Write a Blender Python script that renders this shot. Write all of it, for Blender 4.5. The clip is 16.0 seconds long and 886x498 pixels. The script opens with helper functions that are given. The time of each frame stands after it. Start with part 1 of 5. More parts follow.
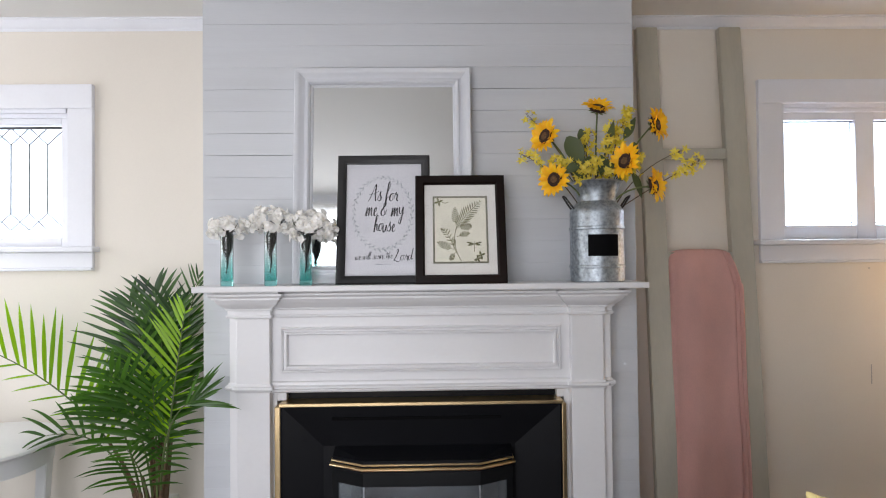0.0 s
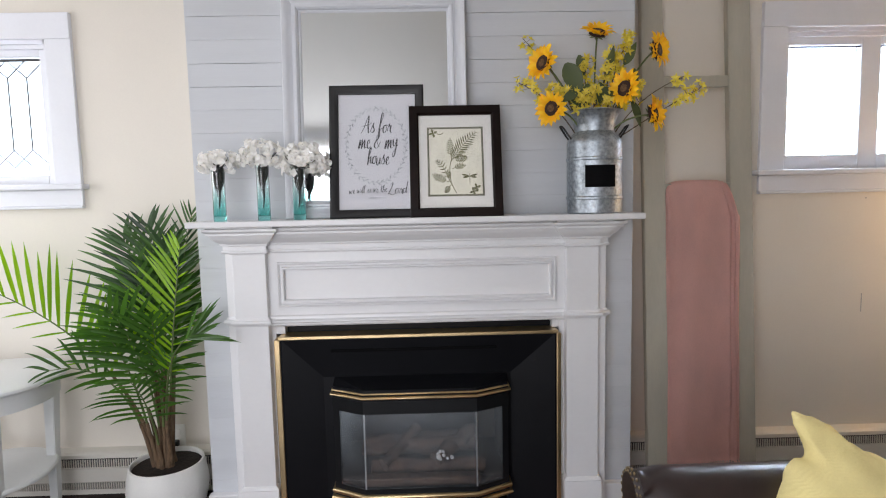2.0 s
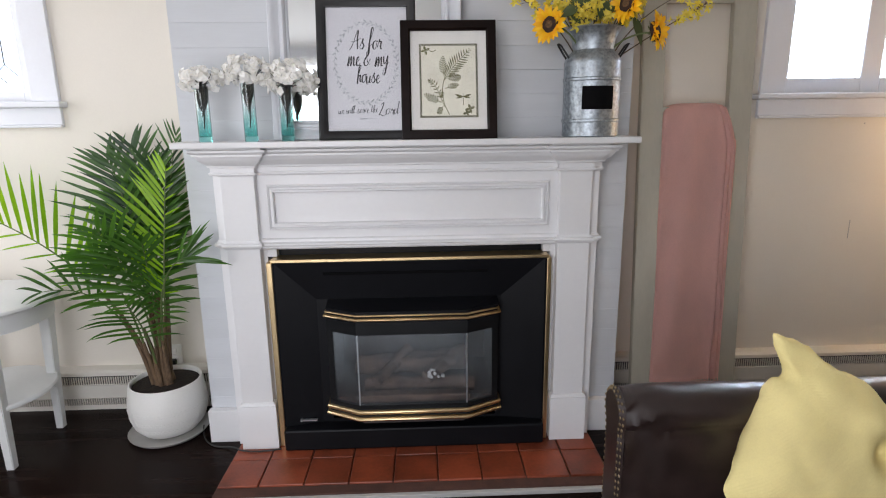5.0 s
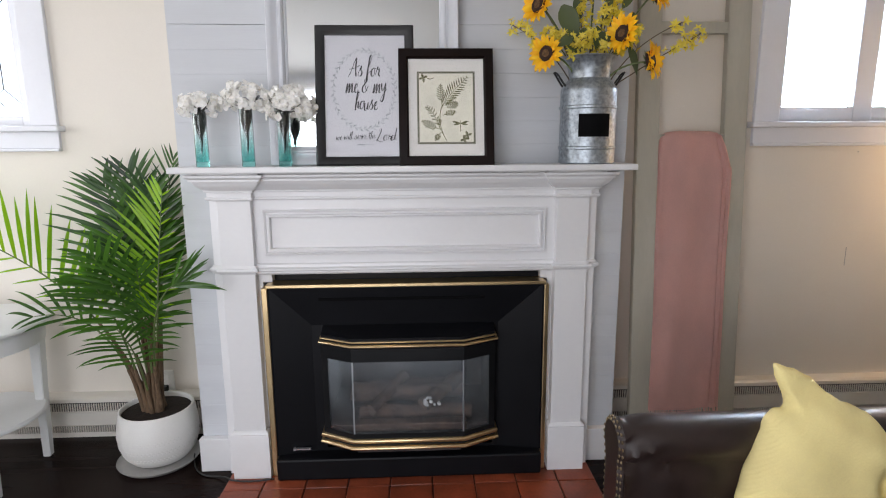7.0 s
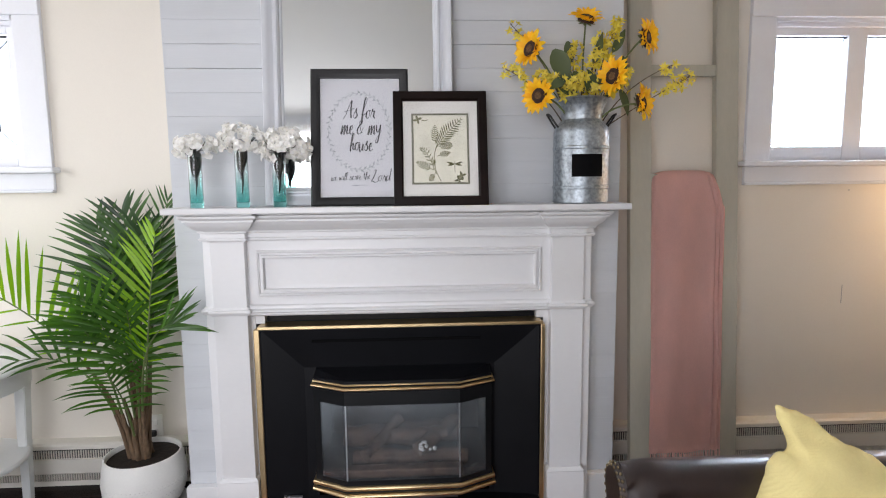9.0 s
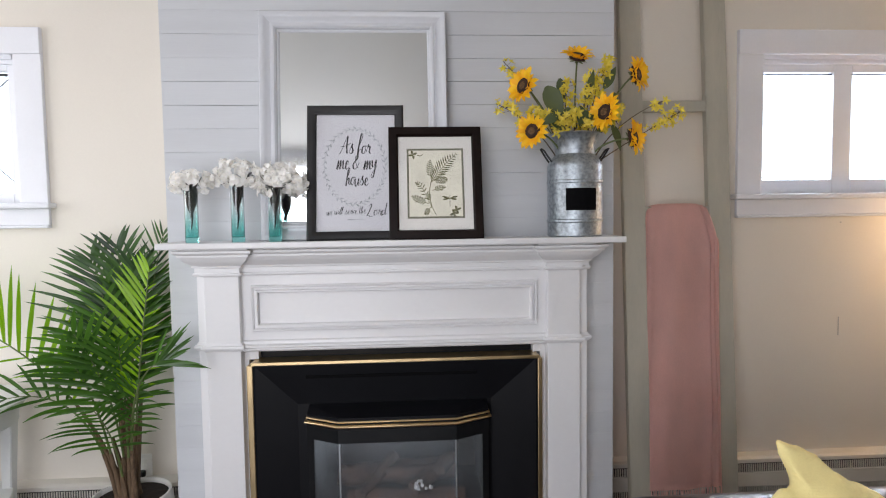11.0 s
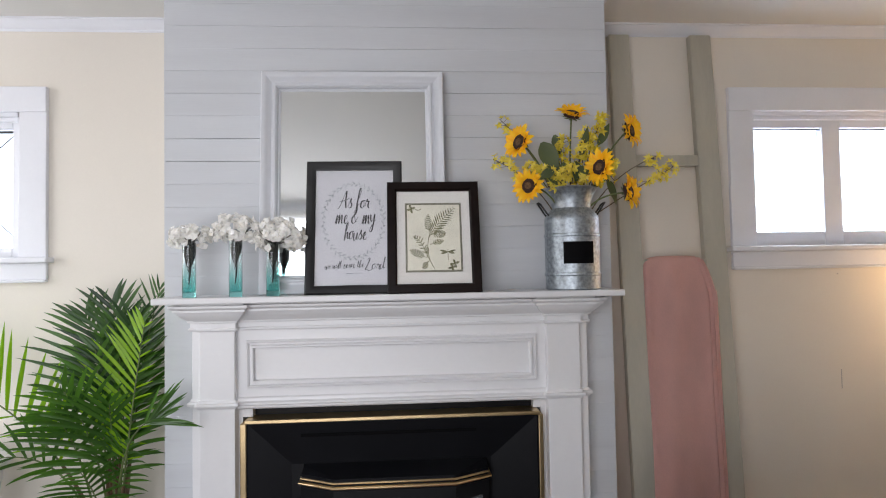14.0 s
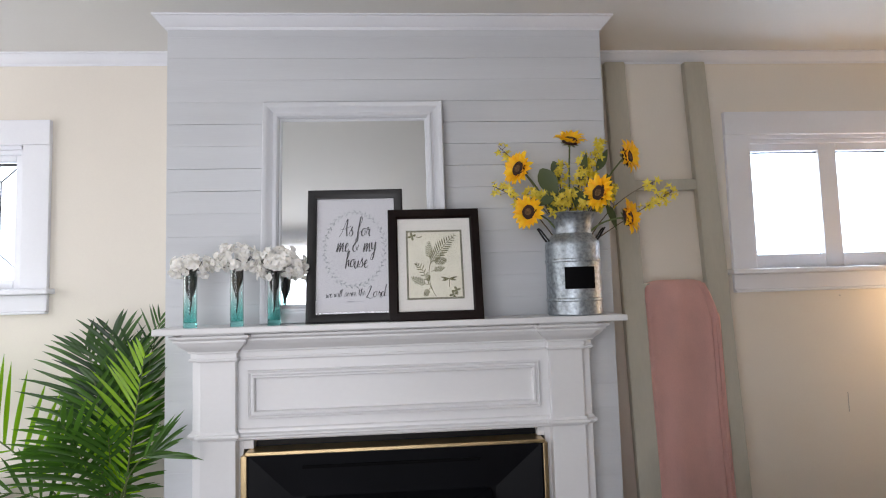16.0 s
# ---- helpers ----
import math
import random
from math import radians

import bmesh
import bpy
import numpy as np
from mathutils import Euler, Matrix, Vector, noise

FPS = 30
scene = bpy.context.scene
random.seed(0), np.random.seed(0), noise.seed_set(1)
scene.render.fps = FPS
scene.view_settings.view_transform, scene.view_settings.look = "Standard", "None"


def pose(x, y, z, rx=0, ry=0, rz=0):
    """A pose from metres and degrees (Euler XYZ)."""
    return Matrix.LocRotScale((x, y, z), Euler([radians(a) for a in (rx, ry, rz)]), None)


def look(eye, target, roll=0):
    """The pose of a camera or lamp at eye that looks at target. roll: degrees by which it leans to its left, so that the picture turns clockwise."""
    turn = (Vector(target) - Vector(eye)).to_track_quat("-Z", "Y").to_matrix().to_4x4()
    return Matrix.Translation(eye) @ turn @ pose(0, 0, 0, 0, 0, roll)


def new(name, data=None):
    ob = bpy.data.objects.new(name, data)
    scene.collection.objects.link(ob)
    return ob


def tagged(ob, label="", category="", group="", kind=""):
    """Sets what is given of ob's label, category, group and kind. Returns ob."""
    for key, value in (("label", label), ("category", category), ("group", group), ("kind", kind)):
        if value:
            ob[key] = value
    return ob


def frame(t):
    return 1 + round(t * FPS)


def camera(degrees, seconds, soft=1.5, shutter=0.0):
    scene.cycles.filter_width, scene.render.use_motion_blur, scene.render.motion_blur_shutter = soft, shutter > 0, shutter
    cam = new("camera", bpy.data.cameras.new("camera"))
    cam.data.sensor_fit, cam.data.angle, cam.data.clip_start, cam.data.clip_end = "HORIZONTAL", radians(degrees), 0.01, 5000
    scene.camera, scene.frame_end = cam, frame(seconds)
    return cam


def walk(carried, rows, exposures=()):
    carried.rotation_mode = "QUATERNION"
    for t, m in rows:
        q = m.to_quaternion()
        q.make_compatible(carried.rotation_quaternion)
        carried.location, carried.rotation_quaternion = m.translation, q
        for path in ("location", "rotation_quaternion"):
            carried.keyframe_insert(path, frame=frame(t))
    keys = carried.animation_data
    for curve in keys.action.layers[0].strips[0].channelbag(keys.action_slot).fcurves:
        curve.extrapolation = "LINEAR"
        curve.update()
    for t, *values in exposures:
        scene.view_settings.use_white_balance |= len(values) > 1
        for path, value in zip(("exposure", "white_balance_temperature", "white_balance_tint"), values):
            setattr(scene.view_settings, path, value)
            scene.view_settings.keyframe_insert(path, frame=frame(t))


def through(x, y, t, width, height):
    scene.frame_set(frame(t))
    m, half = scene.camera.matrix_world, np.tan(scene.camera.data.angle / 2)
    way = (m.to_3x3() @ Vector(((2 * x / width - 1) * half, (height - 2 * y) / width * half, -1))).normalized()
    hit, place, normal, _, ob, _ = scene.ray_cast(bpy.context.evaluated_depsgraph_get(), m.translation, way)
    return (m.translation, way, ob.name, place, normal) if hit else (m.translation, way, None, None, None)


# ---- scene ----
cam = camera(76.7, 16.0, soft=1.1)
PATH = [
    (0, (0.049, -2.187, 1.293), (0.083, -0.187, 1.327), -0.6),
    (0.5, (0.048, -2.184, 1.286), (0.088, -0.184, 1.259), -0.7),
    (1, (0.052, -2.179, 1.28), (0.091, -0.181, 1.198), -0.9),
    (1.5, (0.049, -2.176, 1.274), (0.094, -0.181, 1.138), -1.1),
    (2, (0.051, -2.173, 1.271), (0.097, -0.112, 1.081), -1.2),
    (2.5, (0.052, -2.169, 1.265), (0.101, -0.184, 1.022), -1.1),
    (3, (0.049, -2.166, 1.264), (0.103, -0.189, 0.972), -1.1),
    (3.5, (0.047, -2.165, 1.262), (0.106, -0.197, 0.915), -1.0),
    (4, (0.049, -2.164, 1.262), (0.11, -0.206, 0.858), -1.0),
    (4.2, (0.049, -2.163, 1.262), (0.112, -0.21, 0.835), -0.9),
    (5.25, (0.05, -2.16, 1.267), (0.12, -0.208, 0.818), -0.7),
    (6.3, (0.05, -2.154, 1.274), (0.127, -0.195, 0.882), -0.5),
    (6.5, (0.05, -2.153, 1.275), (0.129, -0.192, 0.889), -0.5),
    (7, (0.05, -2.149, 1.271), (0.132, -0.184, 0.906), -0.4),
    (7.5, (0.054, -2.145, 1.272), (0.138, -0.177, 0.929), -0.4),
    (8, (0.055, -2.144, 1.273), (0.143, -0.171, 0.955), -0.4),
    (8.5, (0.055, -2.14, 1.274), (0.149, -0.161, 1.003), -0.5),
    (9, (0.054, -2.136, 1.276), (0.153, -0.152, 1.045), -0.6),
    (11.5, (0.057, -2.134, 1.28), (0.175, -0.139, 1.187), -0.8),
    (12, (0.055, -2.133, 1.284), (0.176, -0.137, 1.214), -0.8),
    (12.5, (0.054, -2.135, 1.288), (0.177, -0.139, 1.261), -0.9),
    (13, (0.054, -2.136, 1.29), (0.177, -0.14, 1.305), -0.8),
    (13.5, (0.056, -2.136, 1.289), (0.181, -0.14, 1.334), -0.9),
    (14, (0.054, -2.133, 1.292), (0.181, -0.138, 1.356), -1.0),
    (14.5, (0.055, -2.134, 1.295), (0.183, -0.14, 1.38), -1.1),
    (15, (0.056, -2.134, 1.296), (0.186, -0.141, 1.402), -1.3),
    (15.5, (0.055, -2.132, 1.299), (0.184, -0.14, 1.425), -1.6),
    (16, (0.051, -2.135, 1.301), (0.179, -0.145, 1.452), -1.7),
]
EXPOSURES = [(0, 0.0), (2, 0.0), (3, -0.035), (4, 0.04), (6.5, 0.0), (9, 0.14), (12, 0.0), (16, -0.06)]
walk(cam, [(t, look(eye, target, roll)) for t, eye, target, roll in PATH], EXPOSURES)

# ---- world, daylight and lamps ----
world = bpy.data.worlds.new("world")
scene.world = world
world.use_nodes = True
sky = world.node_tree.nodes.new("ShaderNodeTexSky")
sky.sky_type, sky.sun_disc = "NISHITA", False
sky.sun_elevation, sky.sun_rotation = radians(42), radians(250)
world.node_tree.links.new(sky.outputs[0], world.node_tree.nodes["Background"].inputs[0])
world.node_tree.nodes["Background"].inputs[1].default_value = 0.12


def area_lamp(name, eye, target, w, h, watts, colour, spread=180):
    d = bpy.data.lights.new(name, "AREA")
    d.shape, d.size, d.size_y, d.energy, d.color, d.spread = "RECTANGLE", w, h, watts, colour, radians(spread)
    ob = new(name, d)
    ob.matrix_world = look(eye, target)
    return ob


WEST_W, SOUTH_W, LEFT_W, RIGHT_W, LAMP_W, SKY_GLOW = 22.5, 36.0, 1.0, 12.5, 10.5, 2.1
area_lamp("west_window_light", (-2.78, -0.72, 1.5), (0, -0.72, 1.5), 1.5, 1.25, WEST_W, (0.93, 0.935, 1.0))
# added frontal fill; no window is known in this part of the south wall
area_lamp("south_fill_light", (-0.85, -3.18, 1.17), (-0.85, 0, 1.17), 1.7, 2.1, SOUTH_W, (0.94, 0.935, 1.0), 150)
area_lamp("left_window_light", (-2.0, 0.45, 1.67), (-2.0, 0, 1.60), 0.78, 0.56, LEFT_W, (0.86, 0.92, 1.0))
area_lamp("right_window_light", (2.055, 0.45, 1.67), (2.055, 0, 1.60), 0.78, 0.56, RIGHT_W, (0.62, 0.77, 1.0))
d = bpy.data.lights.new("lamp_bulb", "POINT")
d.energy, d.color, d.shadow_soft_size = LAMP_W, (1.0, 0.62, 0.31), 0.06
new("lamp_bulb", d).location = (2.62, 0.14, 1.22)

# ---- materials ----


def mat(name, colour, rough=0.5, metal=0.0, var=0.06, scale=3.0, fine=60.0, bump=0.05, stretch=(1, 1, 1), ramp=None, per_object=0.0, spec=0.5, coat=0.0, hue=None):
    """A painted or natural surface: colour varied at two scales, fine relief and uneven gloss."""
    m = bpy.data.materials.new(name)
    m.use_nodes = True
    nt = m.node_tree
    n, l = nt.nodes, nt.links
    b = n["Principled BSDF"]
    tc, mp = n.new("ShaderNodeTexCoord"), n.new("ShaderNodeMapping")
    mp.inputs["Scale"].default_value = stretch
    l.new(tc.outputs["Object"], mp.inputs[0])
    big, small = n.new("ShaderNodeTexNoise"), n.new("ShaderNodeTexNoise")
    big.inputs["Scale"].default_value, big.inputs["Detail"].default_value = scale, 5
    small.inputs["Scale"].default_value, small.inputs["Detail"].default_value = fine, 3
    for t in (big, small):
        l.new(mp.outputs[0], t.inputs[0])
    add = n.new("ShaderNodeMath")
    add.operation = "MULTIPLY_ADD"
    l.new(small.outputs[0], add.inputs[0])
    add.inputs[1].default_value = 0.35
    l.new(big.outputs[0], add.inputs[2])
    cr = n.new("ShaderNodeValToRGB")
    cr.color_ramp.elements[0].position, cr.color_ramp.elements[1].position = 0.42, 0.92
    lo = [max(0, c * (1 - var)) for c in colour]
    hi = [min(1, c * (1 + var)) for c in colour] if hue is None else list(hue)
    cr.color_ramp.elements[0].color, cr.color_ramp.elements[1].color = (*lo, 1), (*hi, 1)
    l.new(add.outputs[0], cr.inputs[0])
    out = cr.outputs[0]
    if per_object:
        oi, hs, mr = n.new("ShaderNodeObjectInfo"), n.new("ShaderNodeHueSaturation"), n.new("ShaderNodeMapRange")
        mr.inputs[3].default_value, mr.inputs[4].default_value = 1 - per_object, 1 + per_object
        l.new(oi.outputs["Random"], mr.inputs[0])
        l.new(mr.outputs[0], hs.inputs["Value"])
        l.new(out, hs.inputs["Color"])
        out = hs.outputs[0]
    l.new(out, b.inputs["Base Color"])
    rr = n.new("ShaderNodeMapRange")
    rr.inputs[3].default_value, rr.inputs[4].default_value = max(0.02, rough - 0.08), min(1, rough + 0.08)
    l.new(big.outputs[0], rr.inputs[0])
    l.new(rr.outputs[0], b.inputs["Roughness"])
    b.inputs["Metallic"].default_value = metal
    b.inputs["Specular IOR Level"].default_value = spec
    b.inputs["Coat Weight"].default_value, b.inputs["Coat Roughness"].default_value = coat, 0.33
    if bump:
        bp = n.new("ShaderNodeBump")
        bp.inputs["Strength"].default_value, bp.inputs["Distance"].default_value = bump, 0.004
        l.new(add.outputs[0], bp.inputs["Height"])
        l.new(bp.outputs[0], b.inputs["Normal"])
    return m


def glass(name, colour, rough=0.0, ior=1.45, grad=None):
    m = bpy.data.materials.new(name)
    m.use_nodes = True
    n, l = m.node_tree.nodes, m.node_tree.links
    b = n["Principled BSDF"]
    b.inputs["Base Color"].default_value = (*colour, 1)
    b.inputs["Transmission Weight"].default_value = 1.0
    b.inputs["Roughness"].default_value, b.inputs["IOR"].default_value = rough, ior
    if grad:
        z0, z1, top = grad
        tc, sx, mr, mx = n.new("ShaderNodeTexCoord"), n.new("ShaderNodeSeparateXYZ"), n.new("ShaderNodeMapRange"), n.new("ShaderNodeMix")
        mx.data_type = "RGBA"
        l.new(tc.outputs["Object"], sx.inputs[0])
        l.new(sx.outputs["Z"], mr.inputs[0])
        mr.inputs[1].default_value, mr.inputs[2].default_value = z0, z1
        l.new(mr.outputs[0], mx.inputs["Factor"])
        mx.inputs["A"].default_value, mx.inputs["B"].default_value = (*colour, 1), (*top, 1)
        l.new(mx.outputs["Result"], b.inputs["Base Color"])
    return m


def leafy(name, colour, bright, rough=0.38, through=0.45, per_object=0.25):
    m = bpy.data.materials.new(name)
    m.use_nodes = True
    n, l = m.node_tree.nodes, m.node_tree.links
    b, o = n["Principled BSDF"], n["Material Output"]
    geo, oi, add = n.new("ShaderNodeNewGeometry"), n.new("ShaderNodeObjectInfo"), n.new("ShaderNodeMath")
    add.operation = "MULTIPLY_ADD"
    l.new(geo.outputs["Random Per Island"], add.inputs[0])
    add.inputs[1].default_value = 0.45
    sc = n.new("ShaderNodeMath")
    sc.operation = "MULTIPLY"
    sc.inputs[1].default_value = 0.55
    l.new(oi.outputs["Random"], sc.inputs[0])
    l.new(sc.outputs[0], add.inputs[2])
    cr = n.new("ShaderNodeValToRGB")
    cr.color_ramp.elements[0].color, cr.color_ramp.elements[1].color = (*colour, 1), (*bright, 1)
    l.new(add.outputs[0], cr.inputs[0])
    l.new(cr.outputs[0], b.inputs["Base Color"])
    b.inputs["Roughness"].default_value = rough
    tr, mx = n.new("ShaderNodeBsdfTranslucent"), n.new("ShaderNodeMixShader")
    hs = n.new("ShaderNodeHueSaturation")
    hs.inputs["Value"].default_value, hs.inputs["Saturation"].default_value = 2.2, 1.15
    l.new(cr.outputs[0], hs.inputs["Color"])
    l.new(hs.outputs[0], tr.inputs["Color"])
    mx.inputs[0].default_value = through
    l.new(b.outputs[0], mx.inputs[1])
    l.new(tr.outputs[0], mx.inputs[2])
    l.new(mx.outputs[0], o.inputs[0])
    return m


def glow(name, colour, strength):
    m = bpy.data.materials.new(name)
    m.use_nodes = True
    n, l = m.node_tree.nodes, m.node_tree.links
    n.remove(n["Principled BSDF"])
    e = n.new("ShaderNodeEmission")
    e.inputs[0].default_value, e.inputs[1].default_value = (*colour, 1), strength
    l.new(e.outputs[0], n["Material Output"].inputs[0])
    return m


M_WALL = mat("cream_wall_paint", (0.76, 0.71, 0.63), 0.6, var=0.035, scale=1.6, fine=160, bump=0.05)
M_CEIL = mat("ceiling_paint", (0.74, 0.73, 0.70), 0.75, var=0.03, scale=1.2, fine=120, bump=0.05)
M_TRIM = mat("white_trim_paint", (0.78, 0.79, 0.83), 0.36, var=0.03, scale=4, fine=90, bump=0.04)
M_PLANK = mat("white_painted_board", (0.595, 0.612, 0.638), 0.48, var=0.05, scale=2.5, fine=45, bump=0.16, stretch=(0.35, 1, 5), per_object=0.025)
M_GAP = mat("raw_board_edge", (0.16, 0.155, 0.15), 0.8, var=0.2)
M_MANTEL = mat("white_mantel_enamel", (0.765, 0.76, 0.765), 0.34, var=0.03, scale=3, fine=70, bump=0.05, stretch=(0.6, 1, 1))
M_FLOOR = mat("dark_stained_wood_floor", (0.011, 0.0055, 0.0042), 0.26, var=0.5, scale=3, fine=40, bump=0.06, stretch=(0.5, 6, 1), spec=0.07)
M_BLACK = mat("black_enamelled_steel", (0.0046, 0.0048, 0.0064), 0.46, var=0.25, scale=5, fine=200, bump=0.03, spec=0.17)
M_BLACKG = mat("black_bay_frame", (0.008, 0.0085, 0.0095), 0.36, spec=0.25, var=0.2, scale=6, fine=200, bump=0.02)
M_BRASS = mat("polished_brass", (0.66, 0.50, 0.28), 0.34, metal=1.0, var=0.12, scale=9, fine=120, bump=0.03)
M_SOOT = mat("sooty_firebox", (0.055, 0.045, 0.042), 0.85, var=0.4, scale=6, fine=50, bump=0.3)
M_LOG = mat("ceramic_log", (0.085, 0.052, 0.037), 0.9, var=0.55, scale=16, fine=60, bump=0.9)
M_GLARE = mat("pale_glare", (0.62, 0.60, 0.58), 0.9, var=0.3, scale=40, fine=200, bump=0.6)
M_STEEL = mat("pale_steel_post", (0.55, 0.56, 0.58), 0.3, metal=0.8, var=0.1)
M_TILE = mat("terracotta_quarry_tile", (0.215, 0.046, 0.019), 0.36, var=0.42, scale=7, fine=80, bump=0.16, per_object=0.20)
M_GROUT = mat("dark_grout", (0.075, 0.032, 0.022), 0.9, var=0.3, scale=20, fine=200, bump=0.3)
M_ZINC = mat("galvanised_zinc", (0.38, 0.42, 0.455), 0.46, metal=0.88, var=0.40, scale=75, fine=120, bump=0.14)
M_DARKMETAL = mat("dark_iron_wire", (0.03, 0.03, 0.032), 0.45, metal=0.6, var=0.2)
M_CHALK = mat("chalkboard_label", (0.004, 0.004, 0.0045), 0.8, var=0.2, spec=0.06)
M_FRAME1 = mat("charcoal_wood_frame", (0.017, 0.0165, 0.017), 0.38, spec=0.34, var=0.4, scale=8, fine=70, bump=0.15, stretch=(1, 5, 1))
M_FRAME2 = mat("espresso_wood_frame", (0.009, 0.0045, 0.0035), 0.38, spec=0.16, var=0.4, scale=8, fine=70, bump=0.10, stretch=(1, 5, 1))
M_PAPER = mat("white_print_paper", (0.47, 0.465, 0.485), 0.65, var=0.015, scale=4, fine=300, bump=0.02)
M_MAT = mat("cream_mat_board", (0.57, 0.55, 0.515), 0.8, var=0.015, scale=4, fine=400, bump=0.03)
M_PRINT = mat("aged_cream_print", (0.57, 0.545, 0.45), 0.7, var=0.08, scale=18, fine=120, bump=0.02)
M_OLIVE = mat("olive_mat_edge", (0.15, 0.145, 0.10), 0.7, var=0.15)
M_INK = mat("black_ink", (0.02, 0.02, 0.022), 0.6, var=0.1)
M_GREYINK = mat("grey_wreath_ink", (0.31, 0.32, 0.33), 0.7, var=0.3, scale=60)
M_FERNINK = mat("fern_green_ink", (0.12, 0.115, 0.05), 0.7, var=0.4, scale=50)
M_MIRRORFRAME = mat("white_mirror_frame_paint", (0.66, 0.675, 0.71), 0.36, var=0.04, scale=5, fine=60, bump=0.06)
M_MIRROR = mat("silvered_mirror", (0.86, 0.88, 0.88), 0.03, metal=1.0, var=0.01, bump=0.0)
M_TEAL = glass("teal_glass", (0.34, 0.79, 0.745), grad=(1.215, 1.325, (0.90, 0.97, 0.96)))
M_CLEAR = glass("clear_glass", (0.98, 0.985, 0.985), ior=1.45)
M_BAYGLASS = glass("bay_glass_painted_haze", (0.78, 0.80, 0.82), rough=0.05, ior=1.65)
n_, l_ = M_BAYGLASS.node_tree.nodes, M_BAYGLASS.node_tree.links
df_, mx_, nz_, cr_ = n_.new("ShaderNodeBsdfDiffuse"), n_.new("ShaderNodeMixShader"), n_.new("ShaderNodeTexNoise"), n_.new("ShaderNodeMapRange")
df_.inputs[0].default_value = (0.50, 0.56, 0.60, 1)
nz_.inputs["Scale"].default_value, nz_.inputs["Detail"].default_value, nz_.inputs["Distortion"].default_value = 3.0, 3, 0.4
tc_ = n_.new("ShaderNodeTexCoord")
l_.new(tc_.outputs["Object"], nz_.inputs[0])
l_.new(nz_.outputs[0], cr_.inputs[0])
for i_, v_ in ((1, 0.30), (2, 0.78), (3, 0.015), (4, 0.15)):
    cr_.inputs[i_].default_value = v_
sx_, zr_, mu_ = n_.new("ShaderNodeSeparateXYZ"), n_.new("ShaderNodeMapRange"), n_.new("ShaderNodeMath")
mu_.operation = "MULTIPLY"
l_.new(tc_.outputs["Object"], sx_.inputs[0])
l_.new(sx_.outputs["Z"], zr_.inputs[0])
# the room's pale reflection, painted as a film that strengthens towards the glass head
for i_, v_ in ((1, 0.26), (2, 0.48), (3, 0.35), (4, 1.9)):
    zr_.inputs[i_].default_value = v_
l_.new(cr_.outputs[0], mu_.inputs[0])
l_.new(zr_.outputs[0], mu_.inputs[1])
l_.new(mu_.outputs[0], mx_.inputs[0])
l_.new(n_["Principled BSDF"].outputs[0], mx_.inputs[1])
l_.new(df_.outputs[0], mx_.inputs[2])
l_.new(mx_.outputs[0], n_["Material Output"].inputs[0])
M_STEMDARK = mat("dark_wrapped_stem", (0.014, 0.018, 0.016), 0.5, var=0.4)
M_WHITEPETAL = leafy("white_silk_petal", (0.70, 0.69, 0.66), (0.86, 0.85, 0.83), rough=0.7, through=0.25)
M_SUNPETAL = leafy("sunflower_petal", (0.80, 0.40, 0.008), (0.94, 0.64, 0.018), rough=0.6, through=0.2)
M_SUNDISC = mat("sunflower_disc", (0.030, 0.013, 0.008), 0.9, var=0.6, scale=90, fine=300, bump=0.9)
M_SUNCORE = mat("sunflower_core", (0.12, 0.065, 0.028), 0.9, var=0.5, scale=150, fine=300, bump=0.9)
M_YELLOW = leafy("yellow_blossom", (0.56, 0.46, 0.04), (0.82, 0.72, 0.16), rough=0.6, through=0.25)
M_STEM = mat("green_stem", (0.10, 0.13, 0.04), 0.55, var=0.3, scale=20)
M_TWIG = mat("brown_twig", (0.10, 0.065, 0.035), 0.8, var=0.4, scale=40, bump=0.3)
M_DULLLEAF = leafy("dull_green_leaf", (0.05, 0.075, 0.03), (0.14, 0.17, 0.07), rough=0.55, through=0.25)
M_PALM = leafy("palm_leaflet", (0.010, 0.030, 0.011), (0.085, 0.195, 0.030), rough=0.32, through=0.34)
# lime copy of the leaflet colour, with daylight on the lit fronds painted in
M_PALMLIT = leafy("lit_lime_palm_leaflet", (0.10, 0.23, 0.008), (0.27, 0.46, 0.016), rough=0.36, through=0.55)
M_PALMSTEM = mat("palm_stalk", (0.11, 0.15, 0.045), 0.45, var=0.3, scale=15, bump=0.1)
M_FIBRE = mat("palm_fibre_base", (0.15, 0.095, 0.055), 0.85, var=0.5, scale=30, fine=150, bump=0.6, stretch=(3, 3, 0.6))
M_POT = mat("white_glazed_stoneware", (0.83, 0.82, 0.785), 0.42, var=0.05, scale=6, fine=140, bump=0.12)
M_SAUCER = mat("grey_saucer", (0.46, 0.45, 0.43), 0.5, var=0.1, scale=8, bump=0.1)
M_SOIL = mat("dark_potting_soil", (0.017, 0.010, 0.0065), 0.95, var=0.6, scale=60, fine=200, bump=1.0)
M_TABLE = mat("white_table_paint", (0.76, 0.77, 0.765), 0.34, var=0.04, scale=4, fine=60, bump=0.06)
M_HEATER = mat("cream_enamelled_heater", (0.70, 0.665, 0.60), 0.42, var=0.05, scale=4, fine=90, bump=0.04)
M_SLOT = mat("dark_louvre_slot", (0.035, 0.033, 0.032), 0.8, var=0.2)
M_OUTLET = mat("ivory_plastic", (0.86, 0.85, 0.81), 0.4, var=0.03)
M_CORD = mat("black_cord", (0.015, 0.015, 0.015), 0.5, var=0.2)
M_LADDER = mat("sage_grey_ladder_paint", (0.455, 0.43, 0.355), 0.55, var=0.09, scale=4, fine=40, bump=0.15, stretch=(3, 3, 0.6))
